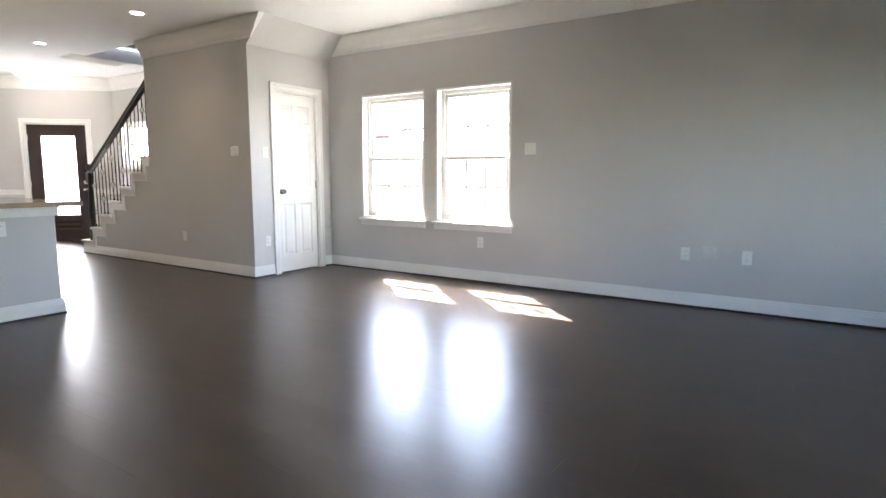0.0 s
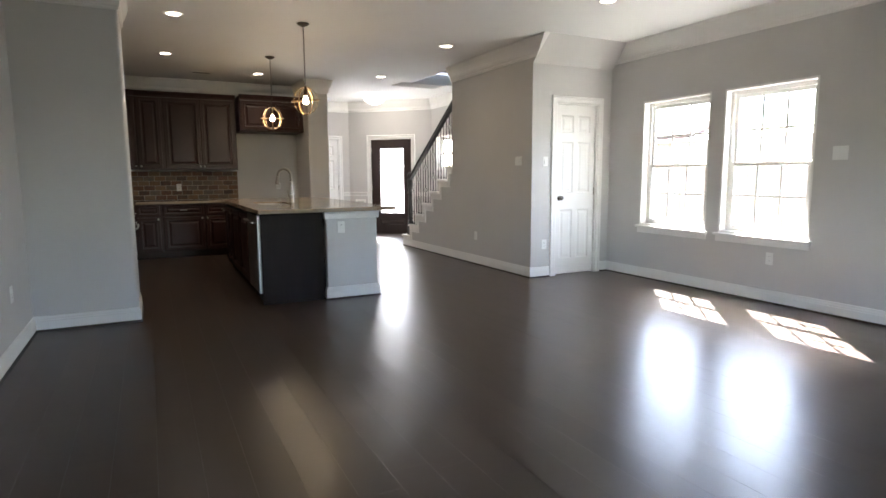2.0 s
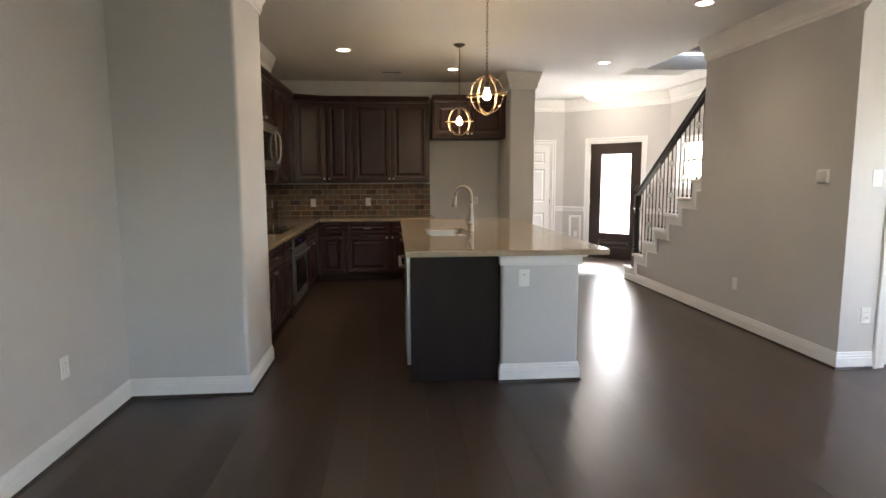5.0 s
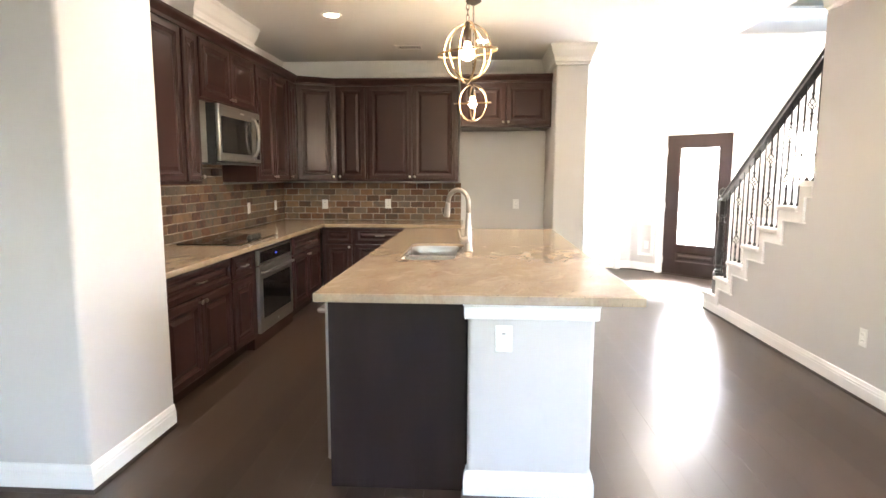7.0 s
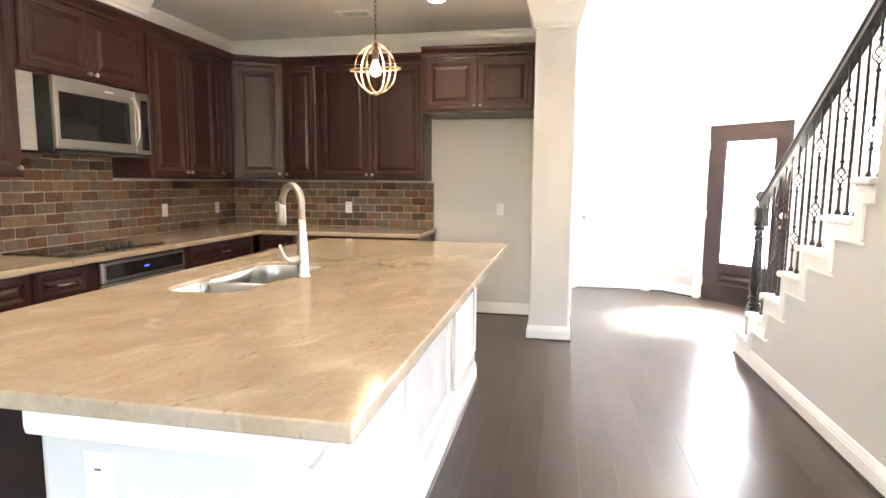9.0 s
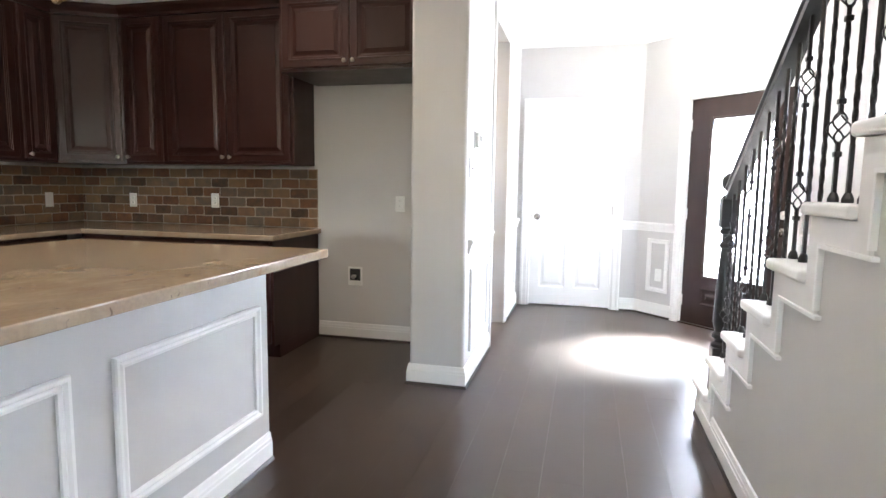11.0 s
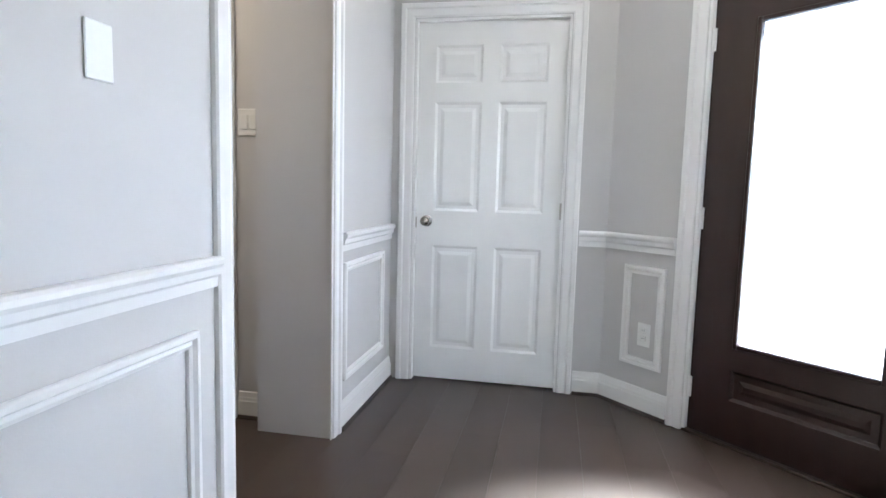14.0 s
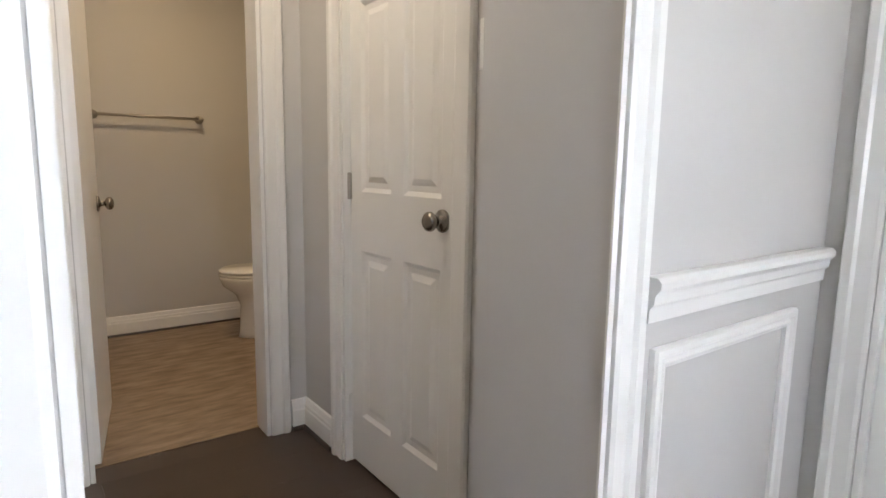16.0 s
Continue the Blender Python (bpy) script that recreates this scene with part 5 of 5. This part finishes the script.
def rail_z(x):
    return 1.235 + (x + 4.06) * 0.69


bm = bmesh.new()
xa, xb = NXP + 0.035, XE - 0.003
prh = [(-0.03, -0.062), (-0.03, -0.035), (-0.022, -0.03), (-0.034, -0.014), (-0.032, 0.0), (-0.018, 0.010), (0.018, 0.010), (0.032, 0.0), (0.034, -0.014), (0.022, -0.03), (0.03, -0.035), (0.03, -0.062)]
A = [[bm.verts.new((x, NYP + o, rail_z(x) + 0.04 + n * 1.15)) for o, n in prh] for x in (xa, xb)]
kk = len(prh)
for j in range(kk):
    bm.faces.new((A[0][j], A[0][(j + 1) % kk], A[1][(j + 1) % kk], A[1][j]))
bm.faces.new(A[0])
bm.faces.new(A[1][::-1])
part("handrail", bm, IRON, rl, "dark stained wooden handrail")
nz = NZ - 0.037
bm = boxm(NXP - 0.043, NXP + 0.043, NYP - 0.043, NYP + 0.043, nz, nz + 0.27, 0.004)
lathe(bm, [(0.04, nz + 0.27), (0.046, nz + 0.275), (0.046, nz + 0.29), (0.03, nz + 0.30), (0.03, nz + 0.31), (0.045, nz + 0.325), (0.045, nz + 0.34), (0.032, nz + 0.355), (0.043, nz + 0.40), (0.040, nz + 0.55), (0.030, nz + 0.73), (0.027, nz + 0.78), (0.036, nz + 0.79), (0.036, nz + 0.805), (0.026, nz + 0.815), (0.026, nz + 0.85), (0.038, nz + 0.86), (0.038, nz + 0.875), (0.03, nz + 0.885)], 20, Matrix.Translation((NXP, NYP, 0)))
box(bm, NXP - 0.041, NXP + 0.041, NYP - 0.041, NYP + 0.041, nz + 0.885, nz + 1.035, 0.006)
lathe(bm, [(0.038, nz + 1.035), (0.038, nz + 1.045), (0.022, nz + 1.055), (0.020, nz + 1.07), (0.034, nz + 1.082), (0.042, nz + 1.10), (0.044, nz + 1.118), (0.040, nz + 1.137), (0.028, nz + 1.153), (0.012, nz + 1.162), (0.001, nz + 1.164)], 20, Matrix.Translation((NXP, NYP, 0)))
part("newel_post", bm, IRON, rl, "black turned newel post with a ball finial")


def square_bar(bm, spans, s=0.0056, step=0.012):
    """One square bar running up through spans of (z0, z1, twist per metre)."""
    rings, t = [], 0.0
    for z0, z1, twist in spans:
        n = max(1, int((z1 - z0) / step)) if twist else 1
        for i in range(n + 1):
            if rings and i == 0:
                continue
            if i:
                t += twist * (z1 - z0) / n
            rings.append([bm.verts.new((s * 1.41 * math.cos(t + a), s * 1.41 * math.sin(t + a), z0 + (z1 - z0) * i / n)) for a in (math.pi / 4, 3 * math.pi / 4, 5 * math.pi / 4, 7 * math.pi / 4)])
    for a, b in zip(rings, rings[1:]):
        for j in range(4):
            bm.faces.new((a[j], a[(j + 1) % 4], b[(j + 1) % 4], b[j]))
    bm.faces.new(rings[0])
    bm.faces.new(rings[-1][::-1])
    return bm


def baluster(x, z0, z1, basket):
    mid = (z0 + z1) / 2
    if not basket:
        bar = square_bar(bmesh.new(), [(z0, mid - 0.28, 0), (mid - 0.28, mid - 0.06, 95), (mid - 0.06, mid + 0.06, 0), (mid + 0.06, mid + 0.28, 95), (mid + 0.28, z1, 0)])
        ob = part("baluster", bar, IRON, rl, "", pose(x, NYP, 0))
    else:
        hh, cs = 0.045, (mid - 0.19, mid + 0.19)
        ob = part("baluster", square_bar(bmesh.new(), [(z0, cs[0] - hh * 0.85, 0)]), IRON, rl, "baluster with two wire baskets", pose(x, NYP, 0))
        part("middle_bar", square_bar(bmesh.new(), [(cs[0] + hh * 0.85, cs[0] + hh + 0.04, 0), (cs[0] + hh + 0.04, cs[1] - hh - 0.04, 95), (cs[1] - hh - 0.04, cs[1] - hh * 0.85, 0)]), IRON, ob)
        part("upper_bar", square_bar(bmesh.new(), [(cs[1] + hh * 0.85, z1, 0)]), IRON, ob)
        for c in cs:
            for s in (-1, 1):
                part("collar", boxm(-0.010, 0.010, -0.010, 0.010, c + s * (hh + 0.03) - 0.008, c + s * (hh + 0.03) + 0.008, 0.002), IRON, ob)
            for q in range(4):
                pts = []
                for i in range(9):
                    u = i / 8
                    a = q * math.pi / 2 + u * math.pi * 0.9
                    r = 0.004 + 0.026 * math.sin(math.pi * u)
                    pts.append((r * math.cos(a), r * math.sin(a), c + (u - 0.5) * 2 * hh))
                part("basket_wire", tube(bmesh.new(), pts, 0.0029, 5), IRON, ob)
    part("shoe", lathe(bmesh.new(), [(0.016, z0), (0.016, z0 + 0.012), (0.011, z0 + 0.024), (0.009, z0 + 0.028)], 8), IRON, ob)


for n in range(18):
    bx = -4.035 + 0.0965 * n
    if bx < XE - 0.02:
        baluster(bx, nose(math.floor((bx - NX) / RUN))[1], rail_z(bx) - 0.028, n % 3 == 0)

# ---------------------------------------------------------------- bathroom
bf = tagged(link_mesh("floor_bathroom", boxm(-7.3, -5.33, YB, 1.55, -0.012, 0.004), OAK), "light oak vinyl plank bathroom floor", "floor", kind="structure")
tl = thing("toilet", "white porcelain toilet with a closed lid", "toilet", pose(-6.60, 0.22, 0.004))
bm = bmesh.new()
secs = [(0.0, 0.22, 0.115, -0.02), (0.04, 0.21, 0.11, -0.02), (0.20, 0.19, 0.105, -0.01), (0.28, 0.19, 0.14, 0.02), (0.34, 0.245, 0.175, 0.04), (0.385, 0.26, 0.185, 0.045), (0.40, 0.26, 0.185, 0.045)]
rings = [[bm.verts.new((ox + rx * math.cos(t), ry * math.sin(t), z)) for t in [2 * math.pi * i / 24 for i in range(24)]] for z, rx, ry, ox in secs]
for a, b in zip(rings, rings[1:]):
    for i in range(24):
        bm.faces.new((a[i], a[(i + 1) % 24], b[(i + 1) % 24], b[i]))
bm.faces.new(rings[0][::-1])
bm.faces.new(rings[-1])
part("bowl", bm, PORC, tl, "", None, True)
for nme, z, t in (("seat", 0.402, 0.018), ("lid", 0.424, 0.022)):
    bm = bmesh.new()
    prs = [(0.255, 0.182, 0), (0.262, 0.188, t * 0.3), (0.262, 0.188, t * 0.7), (0.25, 0.178, t)]
    rings = [[bm.verts.new((0.045 + rx * math.cos(q), ry * math.sin(q), z + dz)) for q in [2 * math.pi * i / 28 for i in range(28)]] for rx, ry, dz in prs]
    for a, b in zip(rings, rings[1:]):
        for i in range(28):
            bm.faces.new((a[i], a[(i + 1) % 28], b[(i + 1) % 28], b[i]))
    bm.faces.new(rings[0][::-1])
    bm.faces.new(rings[-1])
    part(nme, bm, PORC, tl, "", None, True)
tank = part("tank", boxm(-0.42, -0.24, -0.21, 0.21, 0.36, 0.72, 0.02, 3), PORC, tl)
part("tank_lid", boxm(-0.43, -0.23, -0.22, 0.22, 0.722, 0.75, 0.008, 2), PORC, tank)
part("pedestal", boxm(-0.32, -0.1, -0.09, 0.09, 0.0, 0.38, 0.03, 3), PORC, tl)
tb = thing("towel_bar", "brushed nickel towel bar on the bathroom wall", "towel bar", pose(-6.32, YB, 1.385))
part("bar", tube(bmesh.new(), [(0, 0.06, 0), (0.60, 0.06, 0)], 0.009, 12), NICKEL, tb, "", None, True)
for x in (0.0, 0.60):
    part("post", lathe(bmesh.new(), [(0.026, 0), (0.026, 0.008), (0.014, 0.012), (0.012, 0.05), (0.016, 0.055), (0.016, 0.07), (0.002, 0.072)], 16), NICKEL, tb, "", pose(x, 0, 0, -90), True)

# ---------------------------------------------------------------- outside the windows
fn = thing("garden_fence", "pale cedar board fence beyond the windows", "fence")
me0 = None
for i in range(110):
    x = -7.2 + i * 0.148
    if me0 is None:
        bm = boxm(-0.07, 0.07, -0.01, 0.01, 0, 1.95, 0.003)
        ob = part("board", bm, CEDAR, fn, "", pose(x, 9.2, -0.25))
        me0 = ob.data
    else:
        ob = new("board", me0)
        ob.parent = fn
        ob.matrix_basis = pose(x, 9.2, -0.25 + 0.012 * math.sin(i * 2.3))
for z in (0.15, 1.25):
    part("rail", boxm(-7.3, 9.2, 9.213, 9.25, z, z + 0.09), CEDAR, fn)
hs = thing("neighbour_house", "pale brick neighbouring house with a red tiled roof", "house", pose(-2, 14.0, -0.25))
part("wall", boxm(-9, 9, 0.3, 8, 0, 2.46), BRICKM, hs)
bm = bmesh.new()
q = [(-9.6, -0.2, 2.50), (-3.7, -0.2, 2.50), (-4.4, 2.0, 3.05), (-9.6, 2.0, 3.05)]
a = [bm.verts.new(p) for p in q]
b = [bm.verts.new((p[0], p[1], p[2] + 0.12)) for p in q]
bm.faces.new(a[::-1])
bm.faces.new(b)
for i in range(4):
    bm.faces.new((a[i], a[(i + 1) % 4], b[(i + 1) % 4], b[i]))
part("roof", bm, ROOFM, hs)



# ---------------------------------------------------------------- pieces: slate tiles and floor boards
def tile_mesh(w, h, k):
    """A split slate tile: a wavering outline, worn corners and an uneven face."""
    bm = bmesh.new()
    rnd = random.Random(k)
    d = 0.011 + rnd.uniform(-0.002, 0.0025)
    c = 0.006
    outline = [(c, 0), (w * 0.35, 0), (w * 0.7, 0), (w - c, 0), (w, c), (w, h * 0.55), (w, h - c), (w - c, h), (w * 0.62, h), (w * 0.3, h), (c, h), (0, h - c), (0, h * 0.45), (0, c)]
    shape = [(x + rnd.uniform(-0.0022, 0.0022), z + rnd.uniform(-0.0022, 0.0022)) for x, z in outline]
    lo = [bm.verts.new((x, 0.0, z)) for x, z in shape]
    hi = [bm.verts.new((x + (0.003 if x < w / 2 else -0.003), d + rnd.uniform(-0.001, 0.001), z + (0.003 if z < h / 2 else -0.003))) for x, z in shape]
    mid = bm.verts.new((w * rnd.uniform(0.35, 0.65), d + rnd.uniform(0.0002, 0.0012), h * rnd.uniform(0.4, 0.6)))
    n = len(hi)
    for i in range(n):
        q = (i + 1) % n
        bm.faces.new((hi[i], hi[q], mid))
        bm.faces.new((lo[i], lo[q], hi[q], hi[i]))
    bmesh.ops.recalc_face_normals(bm, faces=bm.faces)
    me = bpy.data.meshes.new("tile")
    bm.to_mesh(me)
    bm.free()
    me.materials.append(SLATE)
    return me


TW, THH, JT = 0.162, 0.0785, 0.005
TILES = [tile_mesh(TW - JT, THH - JT, k) for k in range(14)]


def backsplash(name, m, length, z0, rows, skip=None):
    ob = tagged(new(name), "multicoloured slate brick tile backsplash with pale grout", "backsplash", kind="structure")
    ob.matrix_basis = m
    part("grout", boxm(0, length, 0.0005, 0.0095, z0, z0 + rows * THH), GROUT, ob)
    rnd = random.Random(length)
    for r in range(rows):
        x = -(r % 2) * TW / 2
        while x < length - 0.02:
            a, b = max(x, 0.0), min(x + TW, length)
            if b - a > 0.03 and not (skip and skip(a, b, r)):
                t = new("tile", TILES[rnd.randrange(14)])
                t.parent = ob
                t.matrix_basis = Matrix.Translation((a + JT / 2, 0.0066 - 0.004, z0 + r * THH + JT / 2)) @ Matrix.Diagonal(((b - a - JT) / (TW - JT), 1, 1, 1))
            x += TW
    return ob


backsplash("backsplash_left", pose(-5.208, YL, 0), 4.20, CT + 0.001, 6)
backsplash("backsplash_cooktop", pose(-3.43, YL, 0), 1.12, CT + 0.001 + 6 * THH, 3)
backsplash("backsplash_back", pose(XB, 1.858, 0, 0, 0, -90), 2.30, CT + 0.001, 6)

# floor boards along x
PW, GAP = 0.178, 0.0005
FLOOR = bpy.data.objects["floor"]
BOARDS = {}


def board_mesh(L):
    key = round(L, 2)
    if key not in BOARDS:
        bm = boxm(0, L - GAP, 0, PW - GAP, -0.012, 0.0)
        me = bpy.data.meshes.new("board")
        bm.to_mesh(me)
        bm.free()
        me.materials.append(WOOD)
        BOARDS[key] = me
    return BOARDS[key]


rnd = random.Random(11)
LENGTHS = (1.2, 1.5, 1.8, 2.1)
near, rest_v, rest_f = 0, [], []


def rest_board(x, y, L):
    n = len(rest_v)
    c = 0.0001
    for a, b, z in ((0, 0, -0.012), (L - GAP, 0, -0.012), (L - GAP, PW - GAP, -0.012), (0, PW - GAP, -0.012), (0, 0, -c), (L - GAP, 0, -c), (L - GAP, PW - GAP, -c), (0, PW - GAP, -c), (c, c, 0), (L - GAP - c, c, 0), (L - GAP - c, PW - GAP - c, 0), (c, PW - GAP - c, 0)):
        rest_v.append((x + a, y + b, z))
    for k in (4, 8):
        for i in range(4):
            j = (i + 1) % 4
            rest_f.append((n + k - 4 + i, n + k - 4 + j, n + k + j, n + k + i))
    rest_f.append((n + 8, n + 9, n + 10, n + 11))


yy = YL - 0.02
while yy < YW + 0.02:
    xx = -7.15 - rnd.uniform(0, 1.2)
    while xx < X1:
        L = rnd.choice(LENGTHS)
        inside_bath = xx + L < -5.3 and yy < 1.42
        if not inside_bath:
            x0, x1 = xx, xx + L
            if yy < 1.42 and x0 < -5.32:
                x0 = -5.32
            if x0 < -7.12:
                x0 = -7.12
            LL = x1 - x0
            if LL > 0.05:
                if near < 300 and -6.9 < x0 < 4.6 and yy > 0.3 and abs(LL - L) < 1e-6:
                    ob = new("floor_board", board_mesh(L))
                    ob.parent = FLOOR
                    ob.matrix_basis = pose(x0, yy, 0)
                    near += 1
                else:
                    rest_board(x0, yy, LL)
        xx += L
    yy += PW
me = bpy.data.meshes.new("floor_boards_rest")
me.from_pydata(rest_v, [], rest_f)
me.materials.append(WOODR)
ob = new("floor_boards_rest", me)
ob.parent = FLOOR
tagged(ob, "dark brown stained wood floor boards", kind="stuff")
